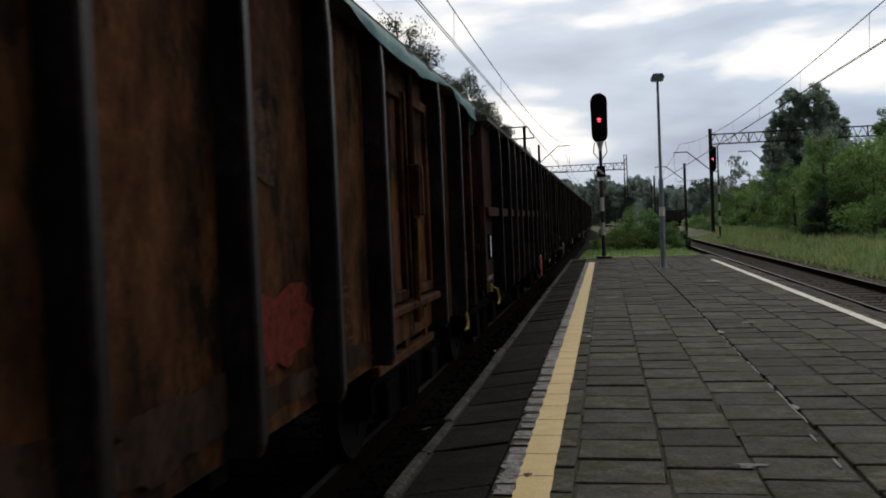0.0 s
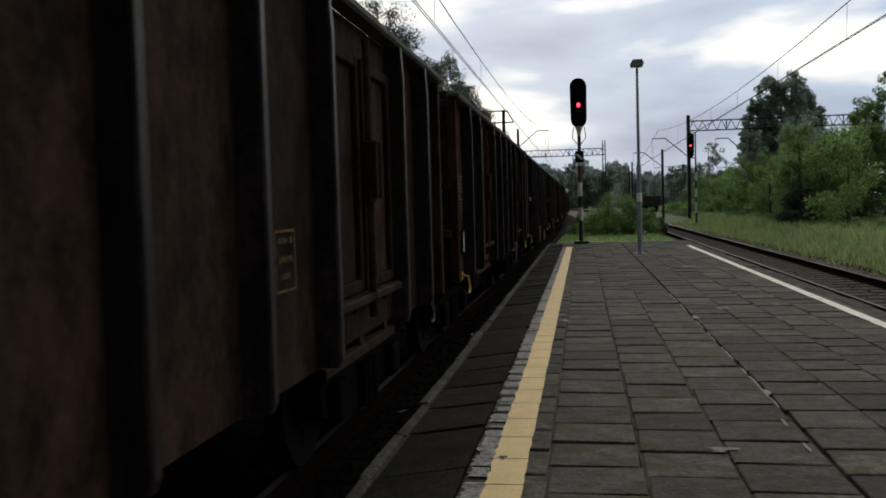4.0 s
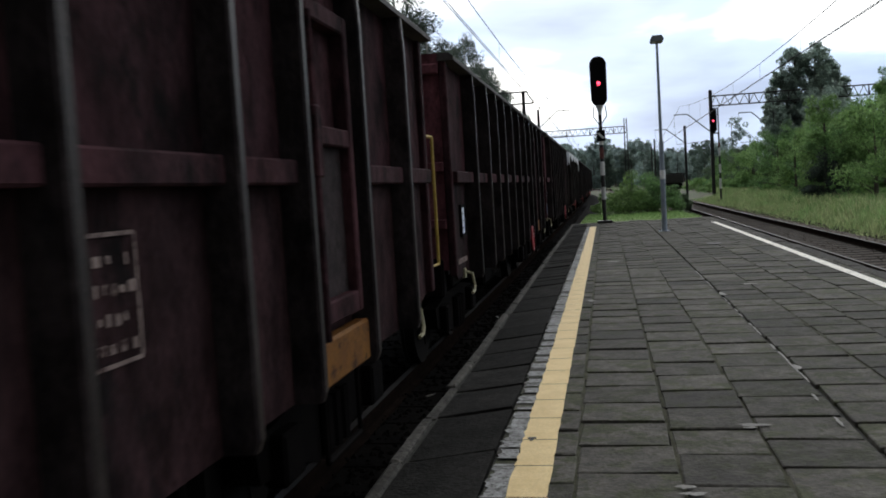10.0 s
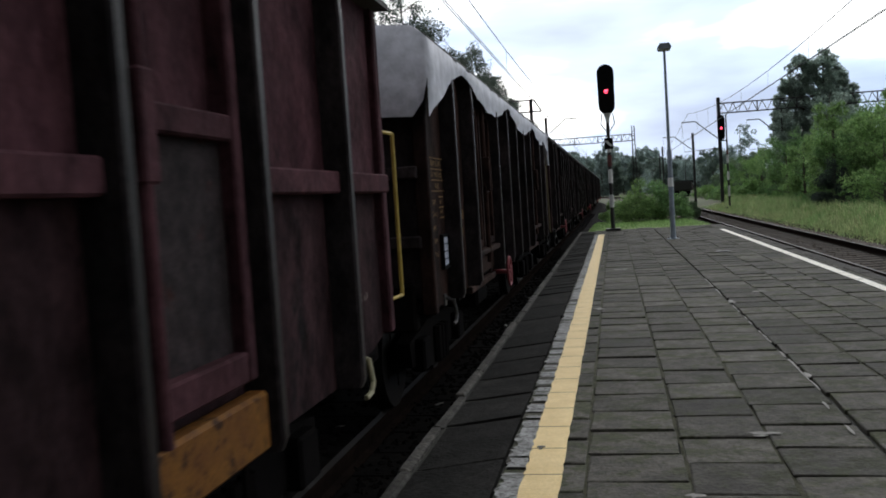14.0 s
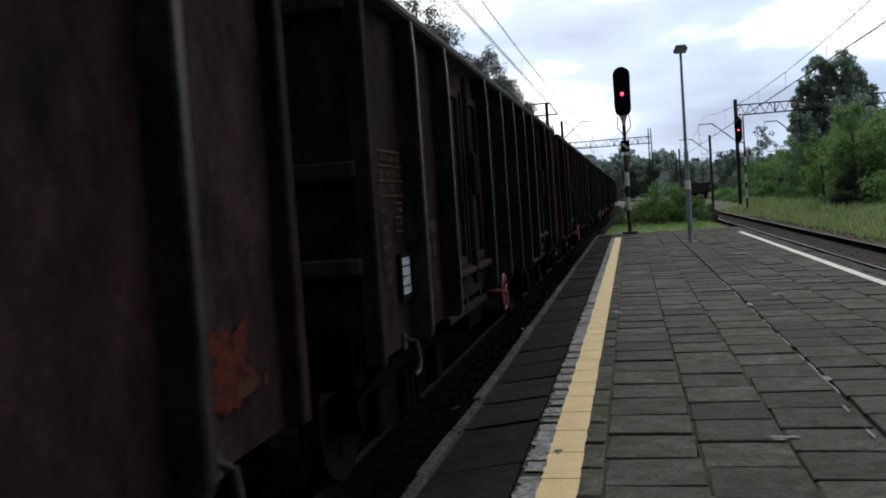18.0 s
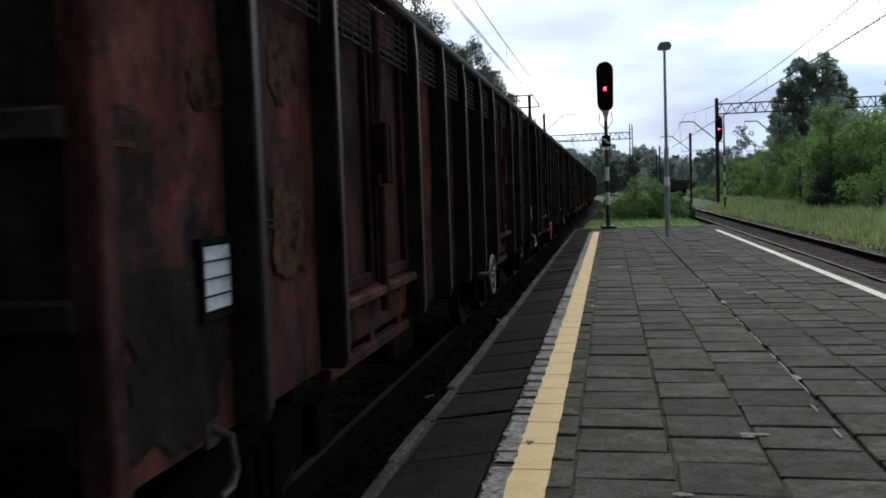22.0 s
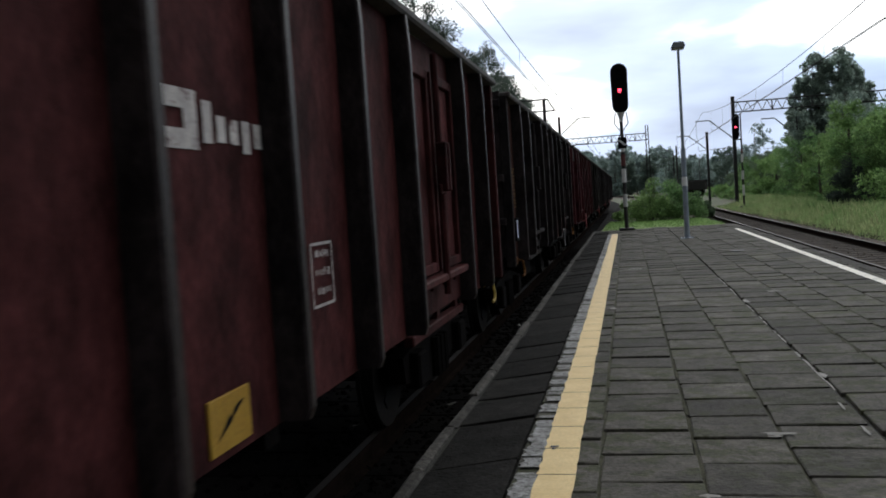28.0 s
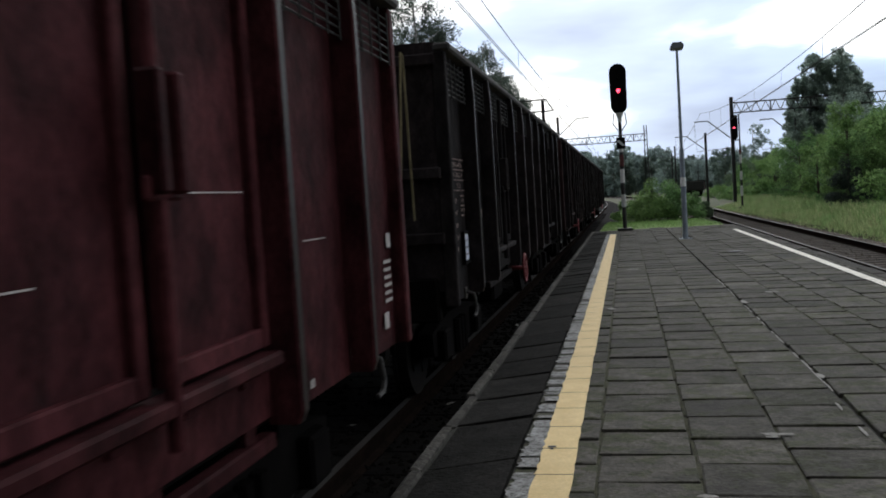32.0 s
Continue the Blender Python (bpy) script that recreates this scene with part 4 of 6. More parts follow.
def plain_wagon(kind):
    """Open wagon with hat-section posts and two pairs of double doors in each side."""
    rnd = random.Random(11)
    w = thing("open_wagon", (LEFT_X, 0, RAIL_Z), "wagon", "wagon", "wagons of the goods train")
    E = [-6.36, -5.35, -4.25, -2.25, -1.12, 0.0, 1.12, 2.25, 4.25, 5.35, 6.36]
    top = 3.085
    for s in (-1, 1):
        for a, b in zip(E, E[1:]):
            if b - a > 1.5:
                mid = (a + b) / 2 + 0.02
                bm = B()
                dented(bm, s, a, b, 2.86, top, SIDE - 0.004, rnd, 0.002, 2, 2)
                part("header_panel", bm, GEAR, w)
                for p, q in ((a + 0.08, mid - 0.05), (mid + 0.05, b - 0.08)):
                    bm = B()
                    dented(bm, s, p, q, 1.30, 2.86, SIDE - 0.005, rnd, 0.004, 4, 8)
                    d = part("door_leaf", bm, GEAR, w, smooth=False)
                    bm = B()
                    for y0, y1, z0, z1 in ((p, p + 0.07, 1.30, 2.86), (q - 0.07, q, 1.30, 2.86), (p + 0.07, q - 0.07, 2.78, 2.86), (p + 0.07, q - 0.07, 1.30, 1.38)):
                        box(bm, min(s * (SIDE - 0.01), s * (SIDE + 0.035)), max(s * (SIDE - 0.01), s * (SIDE + 0.035)), y0, y1, z0, z1, 0.008)
                    part("door_frame", bm, GEAR, d)
                bm = B()
                rod(bm, (s * 1.445, mid, 1.12), (s * 1.445, mid, 2.98), 0.028, None, 8)
                lk = part("lock_bar", bm, GEAR, w)
                for dy in (-0.075, 0.045):
                    bm = B()
                    box(bm, min(s * 1.43, s * 1.515), max(s * 1.43, s * 1.515), mid + dy, mid + dy + 0.05, 1.92, 2.30, 0.01)
                    part("lock_plate", bm, GEAR, lk)
                bm = B()
                box(bm, min(s * 1.44, s * 1.47), max(s * 1.44, s * 1.47), mid - 0.1, mid + 0.12, 1.90, 1.98, 0.01)
                part("lock_case", bm, GEAR, lk)
                bm = B()
                box(bm, min(s * 1.345, s * 1.465), max(s * 1.345, s * 1.465), a + 0.1, b - 0.1, 1.225, 1.285, 0.012)
                part("door_ledge", bm, GEAR, w)
                bm = B()
                dented(bm, s, a + 0.05, b - 0.05, 1.0, 1.19, SIDE + 0.004, rnd, 0.006, 8, 2)
                for k in range(4):
                    y = a + 0.32 + k * (b - a - 0.64) / 3
                    box(bm, min(s * 1.35, s * 1.39), max(s * 1.35, s * 1.39), y - 0.03, y + 0.03, 1.17, 1.23, 0.006)
                part("lower_flap", bm, GEAR, w)
                bm = B()
                box(bm, min(s * 1.31, s * 1.385), max(s * 1.31, s * 1.385), a + 0.05, b - 0.05, 0.865, 0.935, 0.010)
                for k in range(3):
                    y = a + 0.25 + k * (b - a - 0.5) / 2
                    box(bm, min(s * 1.31, s * 1.36), max(s * 1.31, s * 1.36), y - 0.05, y + 0.05, 0.92, 1.01)
                part("sill_rail", bm, GEAR, w)
            else:
                bm = B()
                dented(bm, s, a, b, 0.95, top, SIDE, rnd, 0.004, 5, 14, 0.006)
                part("side_panel", bm, GEAR, w)
        for y in E[1:-1]:
            bm = B()
            hat_post(bm, s, y, 0.96, top)
            part("post", bm, GEAR, w).data.materials.append(EDGE_GLOSS)
        for y in (-6.36, 6.36):
            bm = B()
            box(bm, min(s * 1.33, s * 1.445), max(s * 1.33, s * 1.445), y - 0.05, y + 0.05, 0.95, top, 0.012)
            part("post", bm, GEAR, w)
        bm = B()
        box(bm, min(s * 1.345, s * 1.495), max(s * 1.345, s * 1.495), -6.42, 6.42, top, 3.155, 0.018)
        part("top_chord", bm, RIM, w, "dusty worn top rim")
        bm = B()
        box(bm, min(s * 1.25, s * 1.33), max(s * 1.25, s * 1.33), -6.38, 6.38, 0.955, 1.05, 0.012)
        part("side_sill", bm, GEAR, w)
    ends(w, 1.08, 3.17, 0.0)
    running_gear(w)
    return w


def ribbed_wagon(kind):
    """Open wagon with a waist rail, twelve bays and one door near an end."""
    rnd = random.Random(12)
    w = thing("open_wagon", (LEFT_X, 0, RAIL_Z), "wagon", "wagon", "wagons of the goods train")
    E = [-6.36, -5.17, -4.0, -3.05, -2.12, -1.06, 0.04, 1.17, 2.28, 3.1, 4.14, 5.32, 6.36]
    top = 3.085
    for s in (-1, 1):
        for a, b in zip(E, E[1:]):
            low = 0.88
            end = a < -6.3 or b > 6.3
            bm = B()
            dented(bm, s, a, b, 1.98, top, SIDE, rnd, 0.005, 5, 5)
            part("side_panel", bm, GEAR, w)
            bm = B()
            if end:
                ys = (a, b) if a < 0 else (b, a)
                z = 1.25 if a < 0 else 1.02
                ring = [(ys[0], 1.98), (ys[1], 1.98), (ys[1], 0.95), (ys[0] + 0.35 * (1 if a < 0 else -1), 0.95), (ys[0], z)]
                prism(bm, ring, "x", s * (SIDE - 0.03), s * (SIDE - 0.012))
            else:
                dented(bm, s, a, b, low, 1.98, SIDE - 0.012, rnd, 0.005, 5, 5)
            part("side_panel", bm, GEAR, w)
            if a != 3.1:
                bm = B()
                box(bm, min(s * 1.345, s * 1.455), max(s * 1.345, s * 1.455), a + 0.05, b - 0.05, 1.92, 2.035, 0.010)
                part("waist_rail", bm, GEAR, w)
            if a == 3.1:
                p, q = a + 0.12, b - 0.12
                bm = B()
                for y0, y1, z0, z1 in ((p, p + 0.08, 1.2, 2.85), (q - 0.08, q, 1.2, 2.85), (p + 0.08, q - 0.08, 2.75, 2.85), (p + 0.08, q - 0.08, 2.12, 2.22), (p + 0.08, q - 0.08, 1.2, 1.32)):
                    box(bm, min(s * 1.35, s * 1.455), max(s * 1.35, s * 1.455), y0, y1, z0, z1, 0.01)
                d = part("door_frame", bm, GEAR, w)
                bm = B()
                box(bm, min(s * 1.36, s * 1.395), max(s * 1.36, s * 1.395), p + 0.08, q - 0.08, 1.32, 2.12)
                part("door_leaf", bm, DOOR_GREY, d, "grey lower door plate")
                bm = B()
                rod(bm, (s * 1.49, p - 0.02, 1.15), (s * 1.49, p - 0.02, 2.75), 0.025, None, 8)
                box(bm, min(s * 1.47, s * 1.52), max(s * 1.47, s * 1.52), p - 0.06, p + 0.03, 1.95, 2.3, 0.01)
                part("lock_bar", bm, GEAR, d)
                bm = B()
                box(bm, min(s * 1.37, s * 1.46), max(s * 1.37, s * 1.46), a + 0.05, b - 0.05, 0.90, 1.14, 0.015)
                part("door_sill", bm, OCHRE, w, "scuffed ochre door sill")
                bm = B()
                for dy in (0.2, 0.8):
                    rod(bm, (s * 1.42, a + dy, 0.9), (s * 1.42, a + dy, 0.52), 0.014, None, 6)
                rod(bm, (s * 1.42, a + 0.2, 0.52), (s * 1.42, a + 0.8, 0.52), 0.018, None, 6)
                part("step", bm, PALE, w, "hanging step iron")
        for y in E[1:-1]:
            bm = B()
            hat_post(bm, s, y, 0.88, top, 0.040, 0.025)
            part("post", bm, GEAR, w).data.materials.append(EDGE_GLOSS)
        for y in (-6.36, 6.36):
            bm = B()
            box(bm, min(s * 1.34, s * 1.412), max(s * 1.34, s * 1.412), y - 0.05, y + 0.05, 1.02, top, 0.012)
            part("post", bm, GEAR, w)
        bm = B()
        prism(bm, [(s * 1.34, top), (s * 1.495, top), (s * 1.495, 3.12), (s * 1.46, 3.155), (s * 1.34, 3.155)], "y", -6.44, 6.44)
        part("top_chord", bm, RIM, w, "dusty worn top rim")
        bm = B()
        box(bm, min(s * 1.25, s * 1.325), max(s * 1.25, s * 1.325), -6.2, 6.2, 0.90, 1.03, 0.012)
        part("side_sill", bm, GEAR, w)
        bm = B()
        y = 6.36
        for z in (1.22, 2.32):
            rod(bm, (s * 1.38, y, z), (s * 1.40, y + 0.34, z), 0.012, None, 6)
        rod(bm, (s * 1.40, y + 0.34, 1.22), (s * 1.40, y + 0.34, 2.32), 0.014, None, 8)
        part("handrail", bm, YELLOW_BAR, w, "yellow vertical handrail")
    ends(w, 1.08, 3.165, 0.02)
    running_gear(w)
    return w


SPRAY_PALE_BROWN = surface("worn_rusty_patch", (0.075, 0.040, 0.026), (0.042, 0.020, 0.013), 4, 0.9, bump=0.2, rust=(0.012, 0.007, 0.006), amount=0.62, spec=0.08, stain=0.5)
DOOR_GREY = surface("grey_door_primer", (0.024, 0.0185, 0.019), (0.036, 0.027, 0.028), 3, 0.85, bump=0.2, rust=(0.04, 0.014, 0.012), amount=0.4, spec=0.1, stain=0.5)


def bars(w, x_off, blocks, mat, name="marking", label="", side=1):
    """Flat painted bars on the side: blocks of (y, z, width, height)."""
    bm = B()
    for y, z, wd, ht in blocks:
        x, y = SIDE + x_off, y + (MARK if abs(y) < 6.3 else 0)
        vs = [bm.verts.new((side * x, y + a * wd / 2, z + b * ht / 2)) for a, b in ((-1, -1), (1, -1), (1, 1), (-1, 1))]
        bm.faces.new(vs if side > 0 else vs[::-1])
    ob = part(name, bm, mat, w, label)
    if len(blocks) > 1 and name == "marking":
        tagged(ob, kind="stuff")
    return ob


def text_rows(y, z, widths, rowh, gap, rnd, glyph=0.05):
    """Rows of short bars in the place of stencilled lettering."""
    out = []
    for i, wd in enumerate(widths):
        p = y - wd / 2
        while p < y + wd / 2 - 0.02:
            g = rnd.uniform(0.6, 1.5) * glyph
            out.append((p + g / 2, z - i * (rowh + gap) + rnd.uniform(-0.1, 0.1) * rowh, g * rnd.uniform(0.3, 0.7), rowh * rnd.uniform(0.55, 1.0)))
            p += g * (1.0 if rnd.random() < 0.85 else 1.7)
    return out


def table(y, z, wd, ht, rows, line=0.012):
    """Ruled lines of a stencilled table."""
    out = [(y, z + ht / 2 - ht * i / rows, wd, line) for i in range(rows + 1)]
    return out


def frame_rect(y, z, wd, ht, line=0.014):
    return [(y, z + ht / 2, wd, line), (y, z - ht / 2, wd, line), (y - wd / 2, z, line, ht), (y + wd / 2, z, line, ht)]


def card(w, y, z, wd, ht, blue=False, off=0.012):
    bm = B()
    x, y = SIDE + off, y + MARK
    a, b = wd / 2, ht / 2
    loops = [[bm.verts.new((xx, y + sy * (a + k), z + sz * (b + k))) for sy, sz in ((-1, -1), (1, -1), (1, 1), (-1, 1))]
             for xx, k in ((x - 0.012, 0.022), (x + 0.018, 0.022), (x + 0.018, 0.0), (x - 0.004, 0.0))]
    for p, q in zip(loops, loops[1:]):
        for i in range(4):
            bm.faces.new((p[i], p[(i + 1) % 4], q[(i + 1) % 4], q[i]))
    bm.faces.new(loops[-1])
    bm.faces.new(loops[0][::-1])
    holder = part("label_holder", bm, BLACK, w, "black frame for a waybill card")
    bm = B()
    box(bm, x - 0.003, x + 0.004, y - wd / 2 + 0.01, y + wd / 2 - 0.01, z - ht / 2 + 0.01, z + ht / 2 - 0.01)
    part("card", bm, CARD, holder, "white paper card behind wires")
    for k in (1, 2, 3):
        bm = B()
        zz = z - ht / 2 + ht * k / 4
        box(bm, x + 0.006, x + 0.012, y - wd / 2, y + wd / 2, zz - 0.003, zz + 0.003)
        part("wire", bm, BLACK, holder)
    if blue:
        bm = B()
        box(bm, x - 0.008, x + 0.004, y - wd / 2 - 0.02, y + wd / 2 - 0.05, z - ht / 2 - 0.27, z - ht / 2 - 0.04)
        part("second_card", bm, CARD_BLUE, holder, "pale blue paper card")


def logo_square(w, y, z, mat, off=0.008):
    """Hollow square emblem that ends at y, with a row of bars beside it."""
    y -= MARK
    b = [(y - 0.325, z, 0.07, 0.21), (y - 0.05, z, 0.10, 0.21), (y - 0.195, z + 0.07, 0.19, 0.07), (y - 0.195, z - 0.07, 0.19, 0.07)]
    bars(w, off, b, mat, "marking", "pale hollow square emblem")
    tall = ((0.155, 0.0), (0.10, -0.02), (0.095, -0.025), (0.13, -0.04), (0.10, -0.03))
    bars(w, off, [(y + 0.08 + 0.112 * i, z + dz, 0.074, h) for i, (h, dz) in enumerate(tall)], mat, "marking", "pale bars beside the emblem")


def logo_wave(w, y, z, mat, off=0.008):
    b = [(y - 0.16 + 0.10 * i + 0.02 * j, z + 0.09 - 0.06 * j, 0.07, 0.05) for i in range(2) for j in range(4)]
    b += [(y + 0.10, z + 0.0, 0.11, 0.2)] + [(y + 0.22 + 0.07 * i, z - 0.045, 0.05, 0.09) for i in range(5)]
    bars(w, off, b, mat, "marking", "pale worn emblem of slanted bars")


def scrawl(w, y, z, wd, ht, mat, seed, off=0.010):
    """Hand-sprayed stroke made of short overlapping pieces."""
    rnd = random.Random(seed)
    bm = B()
    x = SIDE + off
    pts = [(y + MARK - wd / 2 + wd * i / 14, z + ht / 2 * math.sin(i * 1.35 + seed) * rnd.uniform(0.5, 1)) for i in range(15)]
    pairs = []
    for k, (a, c) in enumerate(pts):
        (pa, pc), (na, nc) = pts[max(0, k - 1)], pts[min(14, k + 1)]
        t = Vector((na - pa, nc - pc)).normalized().orthogonal() * 0.035 * rnd.uniform(0.6, 1.1)
        pairs.append((bm.verts.new((x, a - t.x, c - t.y)), bm.verts.new((x, a + t.x, c + t.y))))
    for (a, b), (c, d) in zip(pairs, pairs[1:]):
        bm.faces.new((a, c, d, b))
    part("graffiti", bm, mat, w, "sprayed scrawl")


def patch(w, y, z, wd, ht, mat, seed, off=0.007, name="primer_patch", label="red-brown primer patch"):
    """One ragged-edged painted patch."""
    rnd = random.Random(seed)
    bm = B()
    pts = []
    for k in range(36):
        t = 2 * math.pi * k / 36
        c, s_ = math.cos(t), math.sin(t)
        lump = 1 + 0.12 * math.sin(2 * t + seed) + 0.09 * math.sin(5 * t + 2.3 * seed) + 0.07 * math.sin(9 * t + 1.1 * seed)
        sq = 1 / max(abs(c), abs(s_)) ** 0.6 * lump * rnd.uniform(0.86, 1.06)
        pts.append(bm.verts.new((SIDE + off, y + MARK + c * sq * wd / 2, z + s_ * sq * ht / 2)))
    bm.faces.new(pts)
    return part(name, bm, mat, w, label)


def number_block(rnd):
    """Stacked groups of upright bars, with dashes and an underline, in the place of a wagon number."""
    out = [(-4.945, 1.625, 0.21, 0.020), (-4.815, 1.705, 0.05, 0.014), (-4.715, 1.535, 0.06, 0.014)]
    for y0, y1, z, h in ((-5.24, -5.16, 1.85, 0.10), (-5.01, -4.79, 1.85, 0.10), (-5.25, -5.16, 1.69, 0.085), (-5.04, -4.85, 1.695, 0.10),
                         (-4.78, -4.53, 1.695, 0.095), (-5.26, -5.02, 1.515, 0.10), (-4.98, -4.76, 1.52, 0.10), (-4.68, -4.60, 1.52, 0.10),
                         (-5.04, -4.92, 1.365, 0.045), (-5.30, -5.18, 1.32, 0.095), (-4.82, -4.74, 1.17, 0.03)):
        n = max(1, round((y1 - y0) / 0.075))
        p = (y1 - y0) / n
        for k in range(n):
            y = y0 + (k + 0.5) * p
            out.append((y, z, p * rnd.uniform(0.66, 0.84), h * rnd.uniform(0.9, 1.0)))
    return out


def plain_marks(w, mat, seed, panel, logo=None, logo_mat=None):
    rnd = random.Random(seed)
    bars(w, 0.009, table(-5.80, 2.07, 0.58, 0.28, 3), mat, "marking", "ruled load table in worn paint")
    bars(w, 0.009, text_rows(-5.82, 2.165, [0.44, 0.48, 0.14], 0.055, 0.04, rnd, 0.04), mat, "marking")
    bars(w, 0.009, text_rows(-6.0, 1.84, [0.18, 0.2, 0.16, 0.2, 0.14], 0.05, 0.06, rnd, 0.045), mat, "marking")
    bars(w, 0.009, [(-5.66, 1.88 - 0.09 * k, 0.2, 0.014) for k in range(3)] + text_rows(-5.66, 1.84, [0.14, 0.16], 0.04, 0.05, rnd, 0.04), mat, "marking")
    bars(w, 0.009, number_block(rnd), mat, "marking", "bars in the place of the wagon number")
    bars(w, 0.009, frame_rect(panel[0], panel[1], 0.30, 0.30) + text_rows(panel[0], panel[1] + 0.10, [0.2, 0.22, 0.18], 0.04, 0.05, rnd, 0.04), mat, "marking", "framed stencilled panel")
    bars(w, 0.009, text_rows(5.9, 1.2, [0.3], 0.06, 0.03, rnd, 0.05), mat, "marking")
    if logo:
        logo_square(w, *logo, logo_mat or mat)


def ribbed_marks(w, mat, seed):
    rnd = random.Random(seed)
    bars(w, -0.002, text_rows(-4.70, 1.82, [0.45, 0.62, 0.72, 0.34], 0.085, 0.07, rnd, 0.05) + [(-4.75, 1.60, 0.5, 0.016), (-4.78, 1.24, 0.45, 0.05)], mat, "marking", "bars in the place of the wagon number")
    bars(w, -0.002, text_rows(-3.55, 1.835, [0.25, 0.25, 0.25, 0.25, 0.25], 0.04, 0.055, rnd, 0.05), mat, "marking")
    bars(w, -0.002, [(-2.72, 1.76, 0.24, 0.2)], mat, "marking", "pale painted plate")
    bars(w, -0.002, frame_rect(-2.78, 1.44, 0.16, 0.26) + [(-2.5, 1.44, 0.2, 0.03)], mat, "marking")
    bars(w, -0.002, [(-3.55, 1.88 - 0.085 * k - (0.1 if k > 2 else 0), 0.34, 0.014) for k in range(6)] + [(-3.62 - 0.26, 1.86 - 0.09 * k, 0.2, 0.02) for k in range(4)], mat, "marking")
    bars(w, -0.002, table(-1.66, 1.70, 0.62, 0.24, 3) + text_rows(-1.66, 1.78, [0.5, 0.4, 0.2], 0.045, 0.035, rnd, 0.05), mat, "marking", "ruled load table in worn paint")
    bars(w, -0.002, table(-1.80, 1.36, 0.26, 0.26, 6, 0.02), mat, "marking")
    bars(w, -0.002, text_rows(-0.65, 1.78, [0.36, 0.32, 0.34, 0.26], 0.04, 0.05, rnd, 0.05) + [(-0.55, 1.36, 0.5, 0.05)], mat, "marking")
    bars(w, -0.002, frame_rect(1.45, 1.58, 0.30, 0.40) + text_rows(1.45, 1.70, [0.22, 0.24, 0.2, 0.24], 0.04, 0.05, rnd, 0.05), mat, "marking", "framed stencilled panel")
    bars(w, -0.007, text_rows(5.75, 1.30, [0.4], 0.06, 0.03, rnd, 0.05) + [(-5.75, 1.12, 0.6, 0.055)], mat, "marking")
    logo_wave(w, *((-0.60, 2.36) if seed != 31 else (-0.70, 2.47)), mat)


def tarp(w, mat, seed, drop, label):
    """Cloth laid over the top edges: a crowned sheet in rigid folds with hanging, uneven hems."""
    rnd = random.Random(seed)
    bm = B()
    ys = [-6.5 + 12.98 * i / 52 for i in range(53)]
    rows = []
    for i, y in enumerate(ys):
        d = drop * (0.30 + 0.60 * abs(math.sin(i * 0.21 + seed))) + rnd.uniform(-0.012, 0.012)
        if seed > 5 and i < 5:
            d = drop * (1.7 - 0.22 * i)
        elif i > 46:
            d = drop * (0.55 + 0.085 * (i - 46))
        k = 0.012 * math.sin(i * 1.9)
        rows.append([bm.verts.new((x, y, z)) for x, z in
                     ((-1.50 - k, 3.17 - d), (-1.495, 3.12), (-1.40, 3.20 + k), (-0.7, 3.27 + 2 * k), (0, 3.30 - k), (0.7, 3.27 + 2 * k), (1.40, 3.20 + k),
                      (1.495, 3.12), (1.505 + k, 3.14 - d * 0.5), (1.50 - k, 3.17 - d))])
    for a, b in zip(rows, rows[1:]):
        for i in range(9):
            bm.faces.new((a[i], a[i + 1], b[i + 1], b[i]))
    for e, row in ((-1, rows[0]), (1, rows[-1])):
        low = [bm.verts.new((v.co.x * 0.98, v.co.y + e * 0.01, 3.17 - drop * rnd.uniform(1.2, 1.8))) for v in row[1:-1]]
        for i in range(7):
            bm.faces.new((row[i + 1], row[i + 2], low[i + 1], low[i]))
    part("tarpaulin", bm, mat, w, label, smooth=True)


def mesh_rim(w):
    """Raised wire-mesh extension in the top of the side, between the posts."""
    for s in (-1, 1):
        bm = B()
        for k in range(7):
            rod(bm, (s * 1.425, -6.3, 2.74 + 0.045 * k), (s * 1.425, 6.3, 2.74 + 0.045 * k), 0.007, None, 4)
        for k in range(64):
            y = -6.3 + 0.2 * k
            rod(bm, (s * 1.432, y, 2.72), (s * 1.432, y, 3.05), 0.006, None, 4)
        part("wire_mesh", bm, STEEL_DARK, w, "rusty wire mesh band under the rim")


